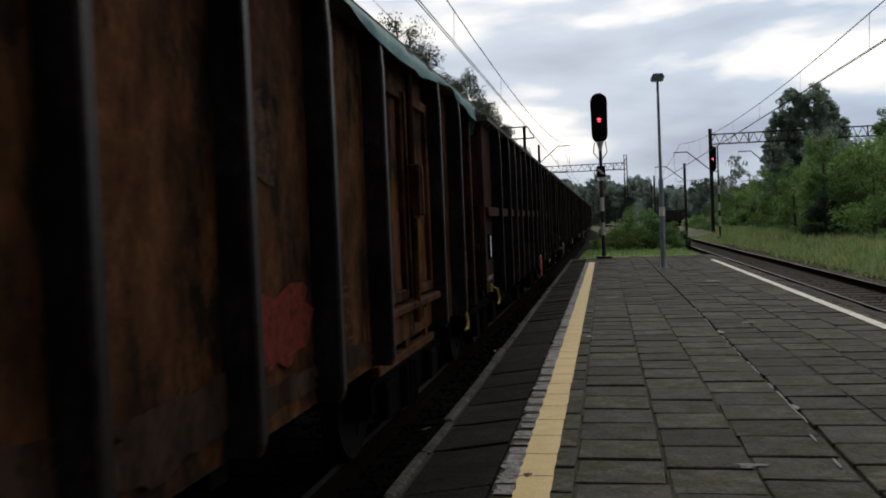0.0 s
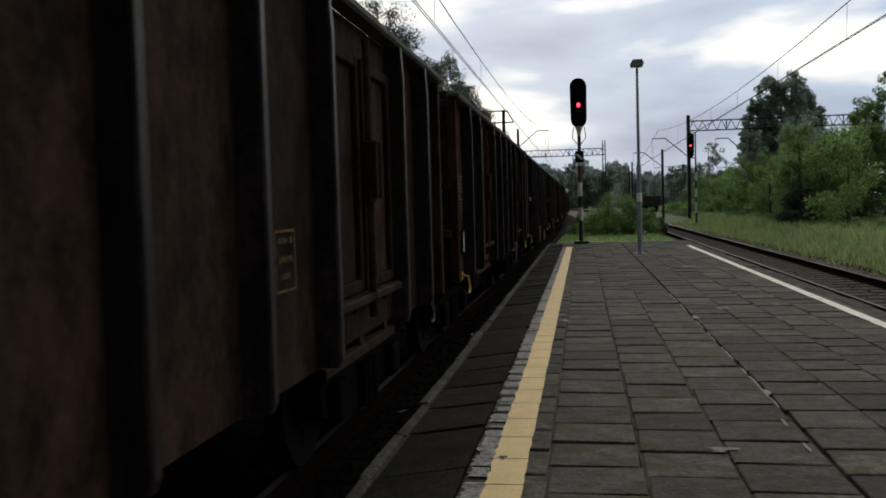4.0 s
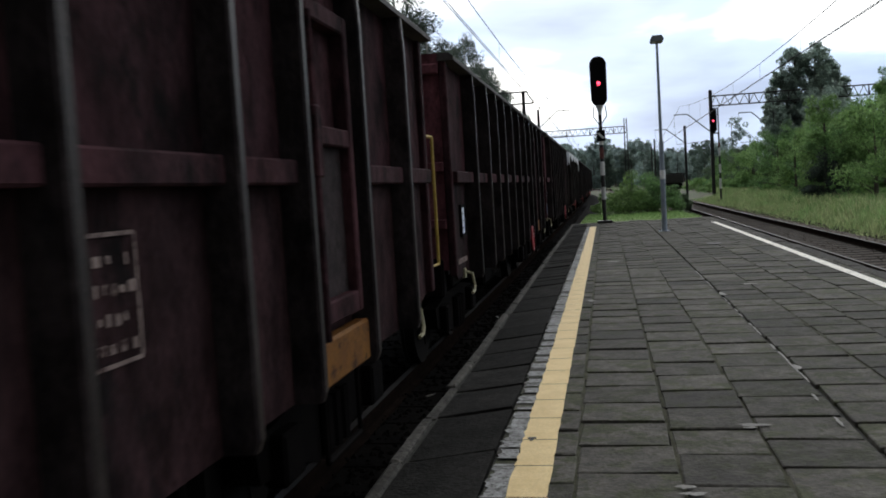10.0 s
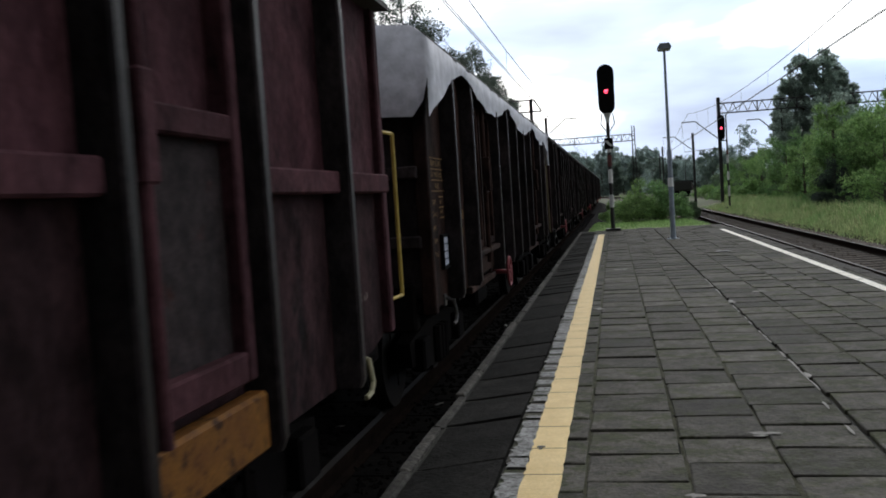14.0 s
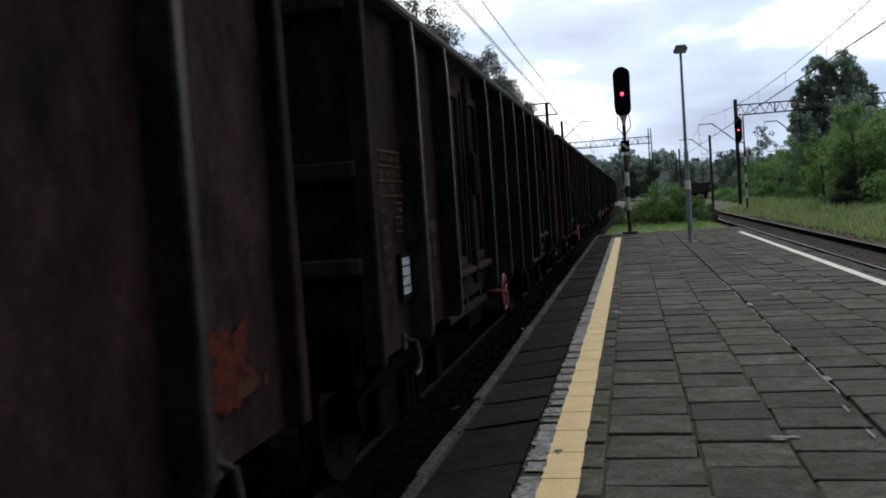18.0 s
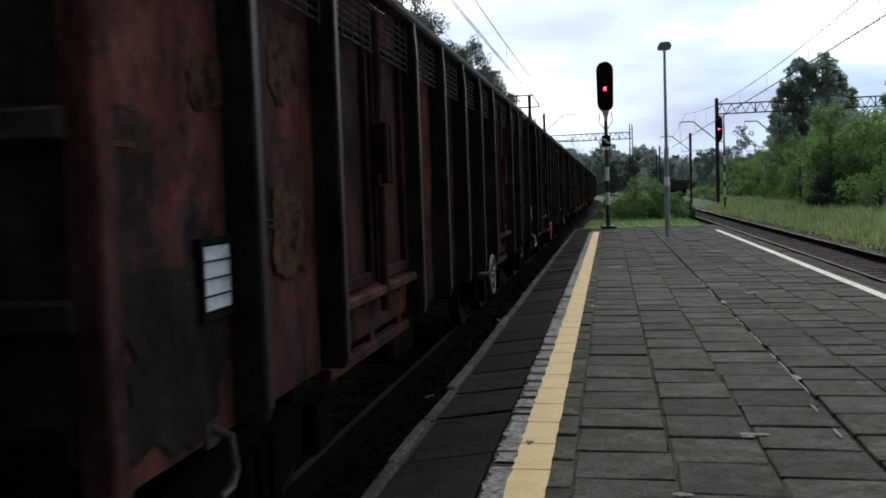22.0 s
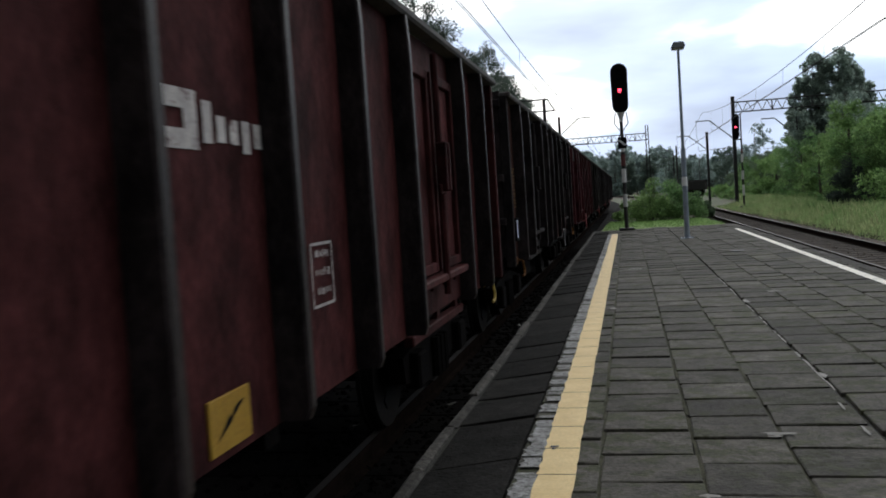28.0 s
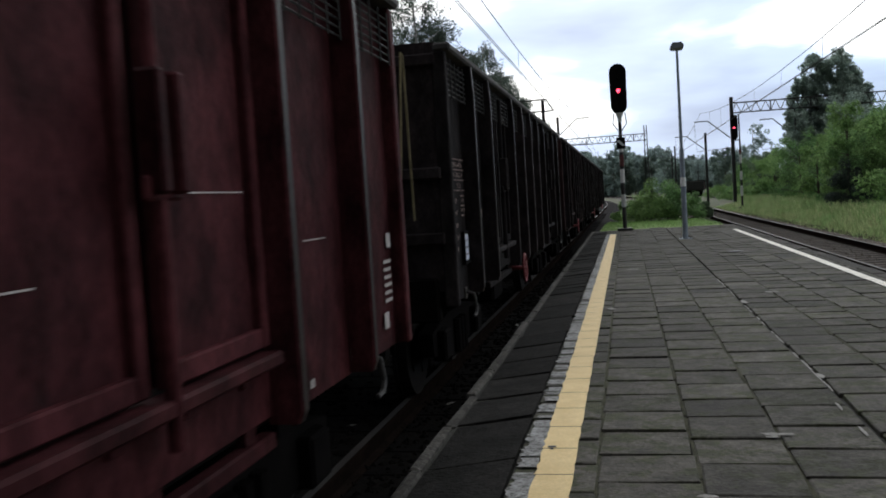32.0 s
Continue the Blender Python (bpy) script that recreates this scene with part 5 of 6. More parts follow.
# label positions of the wagons along the train at the clip's start, nearest first
TRAIN = [
    ("plain", -2.34, "rust", "open goods wagon of rusty orange-brown steel under a teal tarpaulin"),
    ("ribbed", 11.66, "brown", "brown painted open goods wagon with waist rail and stencilled panels"),
    ("plain", 25.65, "umber", "open goods wagon of sooty red-brown steel with yellowed stencils"),
    ("plain", 39.65, "brown", "open goods wagon in red-brown paint with a white square emblem"),
    ("ribbed", 53.61, "plum", "dull plum-brown open goods wagon with waist rail and red handwheel"),
    ("ribbed", 67.58, "plum_sooty", "dull plum-brown open goods wagon with a pale blue second card"),
    ("ribbed", 81.55, "plum_sooty", "dull plum-brown open goods wagon with a yellow end handrail"),
    ("ribbed", 95.46, "plum", "open goods wagon in dull plum-brown paint with yellow sprayed scrawls"),
    ("plain", 109.5, "rust_dark", "open goods wagon of dark rusty steel under a pale grey tarpaulin"),
    ("plain", 123.53, "dark", "open goods wagon of sooty dark brown steel with a grey handwheel"),
    ("plain", 137.53, "dark", "sooty dark brown open goods wagon with rust patches at a corner"),
    ("plain", 151.55, "plum_sooty", "dark plum-brown open goods wagon with red corner post and handwheel"),
    ("plain", 165.62, "rust_red", "open goods wagon of rusted red-brown steel with a wire mesh band"),
    ("plain", 179.67, "dark", "sooty brown open goods wagon with white stencils and red handwheel"),
    ("plain", 193.75, "rust_dark", "open goods wagon of dark rusty steel with red primer patches"),
    ("plain", 207.70, "oxide", "oxide red open goods wagon with white emblem and yellow plate"),
    ("plain", 221.75, "soot", "open goods wagon of soot-black steel with red-brown foot patches"),
    ("plain", 235.79, "burgundy", "open goods wagon in clean burgundy paint with many white stencils"),
    ("plain", 250.3, "soot", "open goods wagon of soot-black steel with narrow white marks"),
    ("plain", 264.3, "dark", "open goods wagon of sooty dark brown steel near the train's end"),
    ("plain", 278.3, "soot", "open goods wagon of soot-black steel near the train's end"),
    ("plain", 292.3, "dark", "last open goods wagon of the train, sooty dark brown steel"),
]


def build_train():
    protos = {"plain": plain_wagon("plain"), "ribbed": ribbed_wagon("ribbed")}
    used = set()
    train = []
    for i, (kind, at, colour, label) in enumerate(TRAIN):
        start = at + 5.68
        if kind in used:
            w = copy_thing(protos[kind], pose(LEFT_X, start, RAIL_Z))
        else:
            w = protos[kind]
            used.add(kind)
        w.name = "open_wagon"
        w["label"] = label
        train.append((w, start))
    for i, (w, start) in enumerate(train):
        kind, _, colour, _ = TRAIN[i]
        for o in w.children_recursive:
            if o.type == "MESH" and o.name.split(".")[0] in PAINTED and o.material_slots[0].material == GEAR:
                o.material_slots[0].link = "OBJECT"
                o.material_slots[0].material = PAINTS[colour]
        wheel_y = 1.45 if i in (1, 3, 6, 7, 12, 14, 16) else -2.0
        wheel = HAND_RED if kind == "ribbed" or i in (11, 13, 15) else HAND_GREY if i in (3, 16) else HAND_PALE if i in (2, 12) else HAND_DULL
        step = {3: YELLOW_BAR, 1: YELLOW_BAR, 0: YELLOW_BAR, 15: YELLOW_BAR, 11: OCHRE, 13: PALE, 16: OCHRE}.get(i, PALE if kind == "ribbed" else HAND_GREY)
        steps_and_wheel(w, wheel_y, step, wheel, 0.212 if kind == "ribbed" or i in (12, 17) else 0.18)
        for o in w.children_recursive:
            kind_name = o.name.split(".")[0]
            swap = None
            if kind_name == "door_sill" and i == 1:
                swap = PAINTS[colour]
            elif kind_name == "step" and i != 4:
                swap = GEAR
            elif kind_name == "side_panel" and i == 16 and sum(v.co.y for v in o.data.vertices) / len(o.data.vertices) < -5.3:
                swap = PAINTS["brown"]
            elif kind_name == "side_panel" and i == 13 and sum(v.co.y for v in o.data.vertices) / len(o.data.vertices) < -4.2:
                swap = PAINTS["soot"]
            elif kind_name == "post" and i != 17 and len(o.material_slots) > 1:
                swap = PAINTS["post_dark"]
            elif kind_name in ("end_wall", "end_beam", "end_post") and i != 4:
                swap = PAINTS["bright_end" if i in (5, 6, 7) else "brown_dark" if i == 1 else "post_dark"]
            # panels below the waist rail get a darker, greyer paint
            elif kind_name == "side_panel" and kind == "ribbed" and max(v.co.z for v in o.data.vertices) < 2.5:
                swap = PAINTS["brown_dark" if colour == "brown" else "plum_dark"]
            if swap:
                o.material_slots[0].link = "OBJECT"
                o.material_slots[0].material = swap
        if kind == "ribbed":
            ribbed_marks(w, STENCIL, 30 + i)
            card(w, -5.68, 1.53, 0.26, 0.29, blue=i in (5, 7), off=-0.002)
        elif i == 12:
            card(w, -5.62, 1.56, 0.26, 0.26)
            rnd = random.Random(121)
            bars(w, 0.009, [(rnd.choice((-5.85, -4.8, -4.75)) + rnd.uniform(-0.4, 0.4), rnd.uniform(1.5, 2.75), rnd.uniform(0.03, 0.16), rnd.uniform(0.006, 0.022)) for _ in range(24)],
                 SPRAY_PALE_BROWN, "marking", "pale scrapes through rusty paint")
        elif i != 17:
            mat = STENCIL_GOLD if i in (2, 8, 16) else STENCIL_OCHRE if i in (0, 9, 10, 12) else STENCIL_BRIGHT if i == 15 else STENCIL
            logo = {3: (-0.55, 2.33), 15: (-0.62, 2.19), 9: (0.48, 2.33), 10: (0.52, 2.21), 11: (0.48, 2.245), 13: (0.48, 2.2), 16: (0.60, 2.33), 8: (0.40, 2.5)}.get(i)
            panel = {3: (1.73, 1.43), 15: (0.5, 1.53), 10: (1.5, 1.70), 11: (1.53, 1.70), 13: (1.52, 1.71), 16: (0.66, 1.465), 9: (1.56, 1.5), 0: (1.55, 1.36), 8: (1.7, 1.5)}.get(i, (1.6, 1.6))
            plain_marks(w, mat, 60 + i, panel, logo, STENCIL_BRIGHT if i in (3, 15) else STENCIL_CREAM if i in (10, 11) else mat)
            card(w, -5.62, 1.56 if i in (12, 14) else 1.40, 0.26, 0.26)
        if i in (0, 8):
            tarp(w, TARP_TEAL if i == 0 else TARP_GREY, 3 + i, 0.20 if i == 0 else 0.40,
                 "teal tarpaulin sheet" if i == 0 else "pale grey tarpaulin sheet with hanging hems")
        if i in (12, 17, 18):
            mesh_rim(w)
        if i == 0:
            patch(w, 0.48, 1.40, 0.84, 0.40, RED_FRESH, 1)
            patch(w, 5.95, 1.40, 0.52, 0.36, RED_FRESH, 2)
            patch(w, 0.28, 2.28, 0.45, 0.40, SPRAY_PALE_BROWN, 3, name="worn_patch", label="pale worn patch")
            bars(w, 0.009, frame_rect(4.68, 1.38, 0.34, 0.26), STENCIL_OCHRE, "marking")
        if i == 8:
            patch(w, 1.7, 1.45, 0.4, 0.5, SPRAY_PALE_BROWN, 4, name="worn_patch", label="rusty worn patch")
            for dy, z0 in ((0.10, 1.05), (0.22, 0.98)):
                bm = B()
                rod(bm, (1.44, 6.42 + dy, 2.9), (1.46, 6.40 + dy, z0), 0.011, None, 5)
                part("rope", bm, ROPE, w, "slack rope hanging from the tarpaulin")
            bm = B()
            drop = [(6.38, 3.16, 0.20), (6.40, 2.98, 0.16), (6.43, 2.84, 0.11), (6.42, 2.72, 0.05), (6.46, 2.60, 0.035), (6.50, 2.50, 0.05), (6.55, 2.46, 0.10)]
            rows = [[bm.verts.new((1.47 + 0.02 * math.sin(z * 9), y + e * wd / 2, z)) for e in (-1, 1)] + [bm.verts.new((1.52, y, z))] for y, z, wd in drop]
            for a, b in zip(rows, rows[1:]):
                for j in range(3):
                    bm.faces.new((a[j], a[(j + 1) % 3], b[(j + 1) % 3], b[j]))
            part("torn_strip", bm, TARP_GREY, w, "torn pale strip of tarpaulin hanging from the corner", smooth=True)
        if i == 0:
            for y, z, wd, ht, k in ((-0.55, 1.17, 1.0, 0.26, 51), (0.55, 1.10, 0.9, 0.14, 52), (-1.65, 1.20, 0.9, 0.32, 53), (1.68, 1.08, 0.9, 0.14, 54)):
                patch(w, y, z, wd, ht, PAINTS["umber"], k, name="grime_patch", label="dark olive-brown grime over the rust")
        if i == 12:
            patch(w, -5.92, 1.32, 0.84, 0.62, PAINTS["soot"], 61, name="soot_patch", label="soot-black lower corner")
            for y, z, wd, ht, k in ((-4.78, 2.50, 0.42, 0.36, 62), (-5.6, 2.30, 0.30, 0.22, 63), (-4.8, 1.7, 0.4, 0.5, 64)):
                patch(w, y, z, wd, ht, SPRAY_PALE_BROWN, k, name="worn_patch", label="pale rusty worn patch")
        if i == 17:
            rnd = random.Random(18)
            bars(w, 0.009, [(6.12, 1.62, 0.10, 0.09), (5.98, 1.13, 0.10, 0.10)] + [(6.06, 1.49 - 0.048 * k, 0.16, 0.022) for k in range(6)], STENCIL_BRIGHT, "marking", "column of small white stencils")
            bars(w, 0.009, [(4.60, 1.03, 0.06, 0.04), (5.24, 1.06, 0.05, 0.06)], STENCIL_BRIGHT, "marking")
            for y0, y1 in ((6.62, 6.40), (6.68, 6.78)):
                bm = B()
                rod(bm, (1.43, y0, 2.85), (1.42, y1, 1.72), 0.009, None, 5)
                part("rope", bm, ROPE, w, "thin rope hanging from the corner")
        if i == 16:
            for y, z in ((0.0, 1.33), (1.12, 1.32), (2.25, 1.40), (4.25, 1.46)):
                bars(w, POST_X + 0.003 - SIDE, [(y - MARK, (1.01 + z) / 2, 0.052, z - 1.01)], RED_PATCH, "primer_patch", "red primed foot of the side post")
            for y, z, wd, ht, k in ((-0.60, 1.58, 0.66, 0.34, 81), (0.40, 1.40, 0.74, 0.50, 82), (3.2, 1.09, 1.5, 0.14, 83)):
                patch(w, y, z, wd, ht, PAINTS["rust_dark"], k, 0.006 if z > 1.2 else 0.012, name="worn_patch", label="brown undercoat showing through the soot")
        if i == 8:
            patch(w, 0.80, 2.36, 0.40, 0.14, SPRAY_PALE_BROWN, 71, name="worn_patch", label="pale rusty worn patch")
        if i == 7:
            scrawl(w, -6.0, 1.2, 0.7, 0.4, SPRAY_YELLOW, 2, 0.0)
            scrawl(w, 0.6, 1.5, 0.4, 0.4, SPRAY_YELLOW, 5, 0.0)
            scrawl(w, -3.6, 1.15, 0.3, 0.3, SPRAY_YELLOW, 6, 0.0)
        if i == 6:
            scrawl(w, 5.8, 2.4, 0.6, 0.5, SPRAY_PALE, 4, 0.006)
        if i == 11:
            bars(w, 0.083, [(-6.36, 1.35, 0.10, 0.75)], RED_FRESH, "primer_patch", "red painted foot of the corner post")
            patch(w, -6.22, 1.12, 0.26, 0.30, RED_PATCH, 9)
        if i == 15:
            bm = B()
            box(bm, SIDE - 0.008, SIDE + 0.006, -0.70, -0.35, 0.985, 1.19, 0.003)
            p = part("warning_plate", bm, PLATE_YELLOW, w, "yellow warning plate with a black flash")
            bm = B()
            x = SIDE + 0.008
            for ring in ([(-0.66, 1.03), (-0.52, 1.085), (-0.54, 1.115)], [(-0.56, 1.07), (-0.40, 1.15), (-0.49, 1.135)]):
                bm.faces.new([bm.verts.new((x, a, b)) for a, b in ring])
            part("flash", bm, BLACK, p)
        if i == 10:
            bars(w, 0.083, [(6.36, 1.45, 0.10, 0.85)], RED_FRESH, "primer_patch", "orange-red foot of the corner post")
        spots = {9: [(5.68, 1.30, 0.42, 0.34)], 14: [(-6.05, 1.58, 0.18, 0.62), (-4.75, 1.5, 0.45, 0.7), (-3.75, 1.9, 0.5, 1.0)],
                 16: [(1.47, 1.185, 0.66, 0.12)]}.get(i, ())
        for k, spot in enumerate(spots):
            patch(w, *spot, RED_FRESH if i == 14 and k == 0 else RED_PATCH if i != 14 else PAINTS["oxide"], 40 + k)
        if i == 17:
            rnd = random.Random(17)
            bars(w, 0.009, text_rows(-5.74, 1.66, [0.2, 0.6, 0.5], 0.10, 0.06, rnd, 0.06), STENCIL_BRIGHT, "marking", "bars in the place of the wagon number")
            bars(w, 0.009, [(-5.9, 1.92, 0.4, 0.02), (-5.9, 2.06, 0.2, 0.05)] + text_rows(-5.85, 1.16, [0.5], 0.06, 0.03, rnd, 0.05), STENCIL_BRIGHT, "marking")
            bars(w, 0.009, table(-4.62, 2.36, 0.62, 0.34, 4, 0.015) + text_rows(-4.64, 2.475, [0.5, 0.5, 0.46, 0.12], 0.034, 0.051, rnd, 0.032) + text_rows(-4.92, 2.10, [0.24] * 9, 0.045, 0.07, rnd, 0.036) + [(-4.92, 2.045 - 0.115 * k, 0.24, 0.010) for k in range(8)], STENCIL_BRIGHT, "marking", "ruled load table in white paint")
            bars(w, 0.009, [(-4.92, 1.42, 0.12, 0.1)], RED_PATCH, "marking")
            bars(w, 0.009, frame_rect(-4.95, 1.12, 0.3, 0.10), STENCIL_BRIGHT, "marking")
            bars(w, 0.009, frame_rect(0.45, 1.5, 0.3, 0.3) + text_rows(0.45, 1.58, [0.2, 0.2, 0.2], 0.04, 0.04, rnd, 0.05), STENCIL_BRIGHT, "marking")
            bars(w, 0.009, [(-0.6, 1.75, 0.9, 0.007), (3.74, 1.93, 0.45, 0.006), (2.5, 1.69, 0.3, 0.006), (4.76, 1.70, 0.32, 0.006)], STENCIL_BRIGHT, "marking")
            card(w, -4.46, 1.53, 0.28, 0.28)
            bm = B()
            prism(bm, [(0.73, 1.63), (0.97, 1.63), (0.86, 1.79)], "y", -6.395, -6.386)
            part("warning_triangle", bm, PLATE_YELLOW, w, "yellow warning triangle on the end wall")
    return train


TRAIN_OBS = build_train()


def standing_wagon():
    """Dark open wagon left on a siding far along the line."""
    w = thing("standing_wagon", (14.6, 194.0, -0.60), "dark rusty open goods wagon parked on a far siding", "wagon")
    w.matrix_basis = pose(14.6, 194.0, -0.60, 0, 0, -8)
    bm = B()
    for x0, x1, y0, y1 in ((-1.9, -1.84, -5, 5), (1.84, 1.9, -5, 5), (-1.84, 1.84, -5, -4.94), (-1.84, 1.84, 4.94, 5)):
        box(bm, x0, x1, y0, y1, 1.0, 2.55)
    box(bm, -1.84, 1.84, -4.94, 4.94, 1.0, 1.1)
    part("body", bm, PAINTS["rust_dark"], w)
    bm = B()
    for x0, x1, y0, y1 in ((-1.97, -1.80, -5.06, 5.06), (1.80, 1.97, -5.06, 5.06), (-1.80, 1.80, -5.06, -4.90), (-1.80, 1.80, 4.90, 5.06)):
        box(bm, x0, x1, y0, y1, 2.55, 3.0, 0.02)
    part("top_rim", bm, GEAR, w, "sooty black rim")
    for x in (-1.2, -0.4, 0.4, 1.2):
        bm = B()
        box(bm, x - 0.06, x + 0.06, -5.1, -5.0, 0.95, 2.55, 0.01)
        part("end_post", bm, GEAR, w)
    for y in (-3.4, 3.4):
        for x in (-0.75, 0.75):
            bm = B()
            rod(bm, (x - 0.07, y, 0.46), (x + 0.07, y, 0.46), 0.46, None, 20)
            part("wheel", bm, GEAR, w)
    bm = B()
    box(bm, -0.5, 0.5, -4.9, 4.9, 0.6, 1.0, 0.02)
    part("underframe", bm, GEAR, w)


standing_wagon()


# ---- plants ----
LEAF_SPRUCE = leaf_material("spruce_needle", (0.03, 0.045, 0.035), (0.045, 0.06, 0.048))
# Poplar and middle-distance leaves are paled and greyed with painted-in haze.
LEAF_TALL = leaf_material("haze_greyed_leaf", (0.30, 0.375, 0.325), (0.39, 0.47, 0.40))
LEAF_MID = leaf_material("haze_tinted_green_leaf", (0.13, 0.18, 0.15), (0.18, 0.23, 0.19))
LEAF_BIRCH = leaf_material("grey_green_birch_leaf", (0.075, 0.10, 0.08), (0.115, 0.14, 0.11))


def leaf_mesh(name, centres, radii, per, size, material, seed, droop=0.0):
    """Many small leaves in clumps round the given centres, as one mesh."""
    r = np.random.RandomState(seed)
    cs = np.repeat(np.array(centres), per, axis=0)
    rs = np.repeat(np.array(radii), per)
    d = r.normal(size=(len(cs), 3))
    d /= np.linalg.norm(d, axis=1)[:, None]
    p = cs + d * (rs * r.uniform(0.35, 1.0, len(cs)) ** 0.6)[:, None] * np.array([1, 1, 0.8])
    if droop:
        p[:, 2] -= droop * r.uniform(0, 1, len(p)) ** 2 * rs
    a = r.normal(size=(len(p), 3))
    a /= np.linalg.norm(a, axis=1)[:, None]
    b = np.cross(a, r.normal(size=(len(p), 3)))
    b /= np.linalg.norm(b, axis=1)[:, None]
    s = size * r.uniform(0.6, 1.5, len(p))[:, None]
    quad = np.stack([p - a * s, p - b * s * 0.45, p + a * s, p + b * s * 0.45], 1).reshape(-1, 3)
    me = bpy.data.meshes.new(name)
    me.vertices.add(len(quad))
    me.vertices.foreach_set("co", quad.ravel())
    k = len(p)
    me.loops.add(4 * k)
    me.loops.foreach_set("vertex_index", np.arange(4 * k))
    me.polygons.add(k)
    me.polygons.foreach_set("loop_start", np.arange(0, 4 * k, 4))
    me.update(calc_edges=True)
    me.materials.append(material)
    return me


def tree(x, y, h, r, material, label, seed, name="tree", bark=BARK, base=None, clumps=70, per=60, size=0.13, low=0.25, droop=0.3, lean=0.0, group=""):
    """Tapered trunk with limbs and a crown of leaf clumps with gaps."""
    rnd = random.Random(seed)
    z0 = ground_height(x, y) - 0.1 if base is None else base
    t = thing(name, (x, y, z0), label, "tree", group)
    bm = B()
    pts = [Vector((lean * (k / 5) ** 2 + rnd.uniform(-0.04, 0.04) * h * 0.2, rnd.uniform(-0.04, 0.04) * h * 0.2, h * 0.92 * k / 5)) for k in range(6)]
    pts[0] = Vector((0, 0, 0))
    r0 = 0.018 * h + 0.03
    for k in range(5):
        rod(bm, pts[k], pts[k + 1], r0 * (1 - k / 5.5), r0 * (1 - (k + 1) / 5.5), 7)
    centres, radii = [], []
    clumps = int(clumps * 1.6)
    limbs = max(7, int(clumps / 7))
    for i in range(limbs):
        f = low + (0.97 - low) * (i + rnd.random()) / limbs
        k = min(4, int(f * 5 / 0.92 * 0.92))
        o = pts[k].lerp(pts[k + 1], f * 5 - k if k < 5 else 0.5)
        o = Vector((o.x, o.y, h * 0.92 * f))
        prof = math.sin(math.pi * min(1, max(0.06, (f - low * 0.6) / (1.06 - low * 0.6)) ** 0.75))
        reach = r * (0.35 + 0.65 * prof) * rnd.uniform(0.65, 1.15)
        a = rnd.uniform(0, 6.283)
        tip = o + Vector((math.cos(a) * reach, math.sin(a) * reach, reach * rnd.uniform(0.15, 0.7)))
        lb = B() if h > 9 and y < 140 else bm
        rod(lb, o, tip, r0 * 0.3 * (1 - f * 0.6), 0.008, 5)
        if lb is not bm:
            part("limb", lb, bark, t)
        for j in range(max(1, clumps // limbs)):
            c = o.lerp(tip, rnd.uniform(0.45, 1.08)) + Vector([rnd.gauss(0, 0.12 * r) for _ in range(3)])
            centres.append(c[:])
            radii.append(r * rnd.uniform(0.11, 0.25))
    part("trunk", bm, bark, t)
    ob = new("crown", leaf_mesh("crown", centres, radii, int(per * (1.15 if y < 110 else 0.8)), size * (0.70 if y < 110 else 0.85), material, seed, droop))
    ob.parent = t
    return t


def bush(x, y, w, h, material, label, seed, clumps=40, per=80, size=0.07, base=None, name="bush", depth=None):
    rnd = random.Random(seed)
    z0 = ground_height(x, y) - 0.05 if base is None else base
    t = thing(name, (x, y, z0), label, "bush")
    bm = B()
    centres, radii = [], []
    depth = depth or w
    for i in range(clumps):
        a, q = rnd.uniform(0, 6.283), math.sqrt(rnd.random())
        px, py = math.cos(a) * q * w / 2, math.sin(a) * q * depth / 2
        top = h * (1 - 0.75 * q ** 2) * rnd.uniform(0.75, 1.1)
        pz = rnd.uniform(0.15, 1.0) ** 0.6 * top
        centres.append((px, py, pz))
        radii.append(rnd.uniform(0.12, 0.24) * min(w, h * 1.6) * 0.75)
        if i % 3 == 0:
            rod(bm, (px * 0.3, py * 0.3, 0), (px, py, pz), 0.02, 0.006, 5)
    tagged(part("stem", bm, BARK, t), kind="stuff")
    ob = new("foliage", leaf_mesh("foliage", centres, radii, int(per * 1.7), size * 0.72, material, seed))
    ob.parent = t
    return t


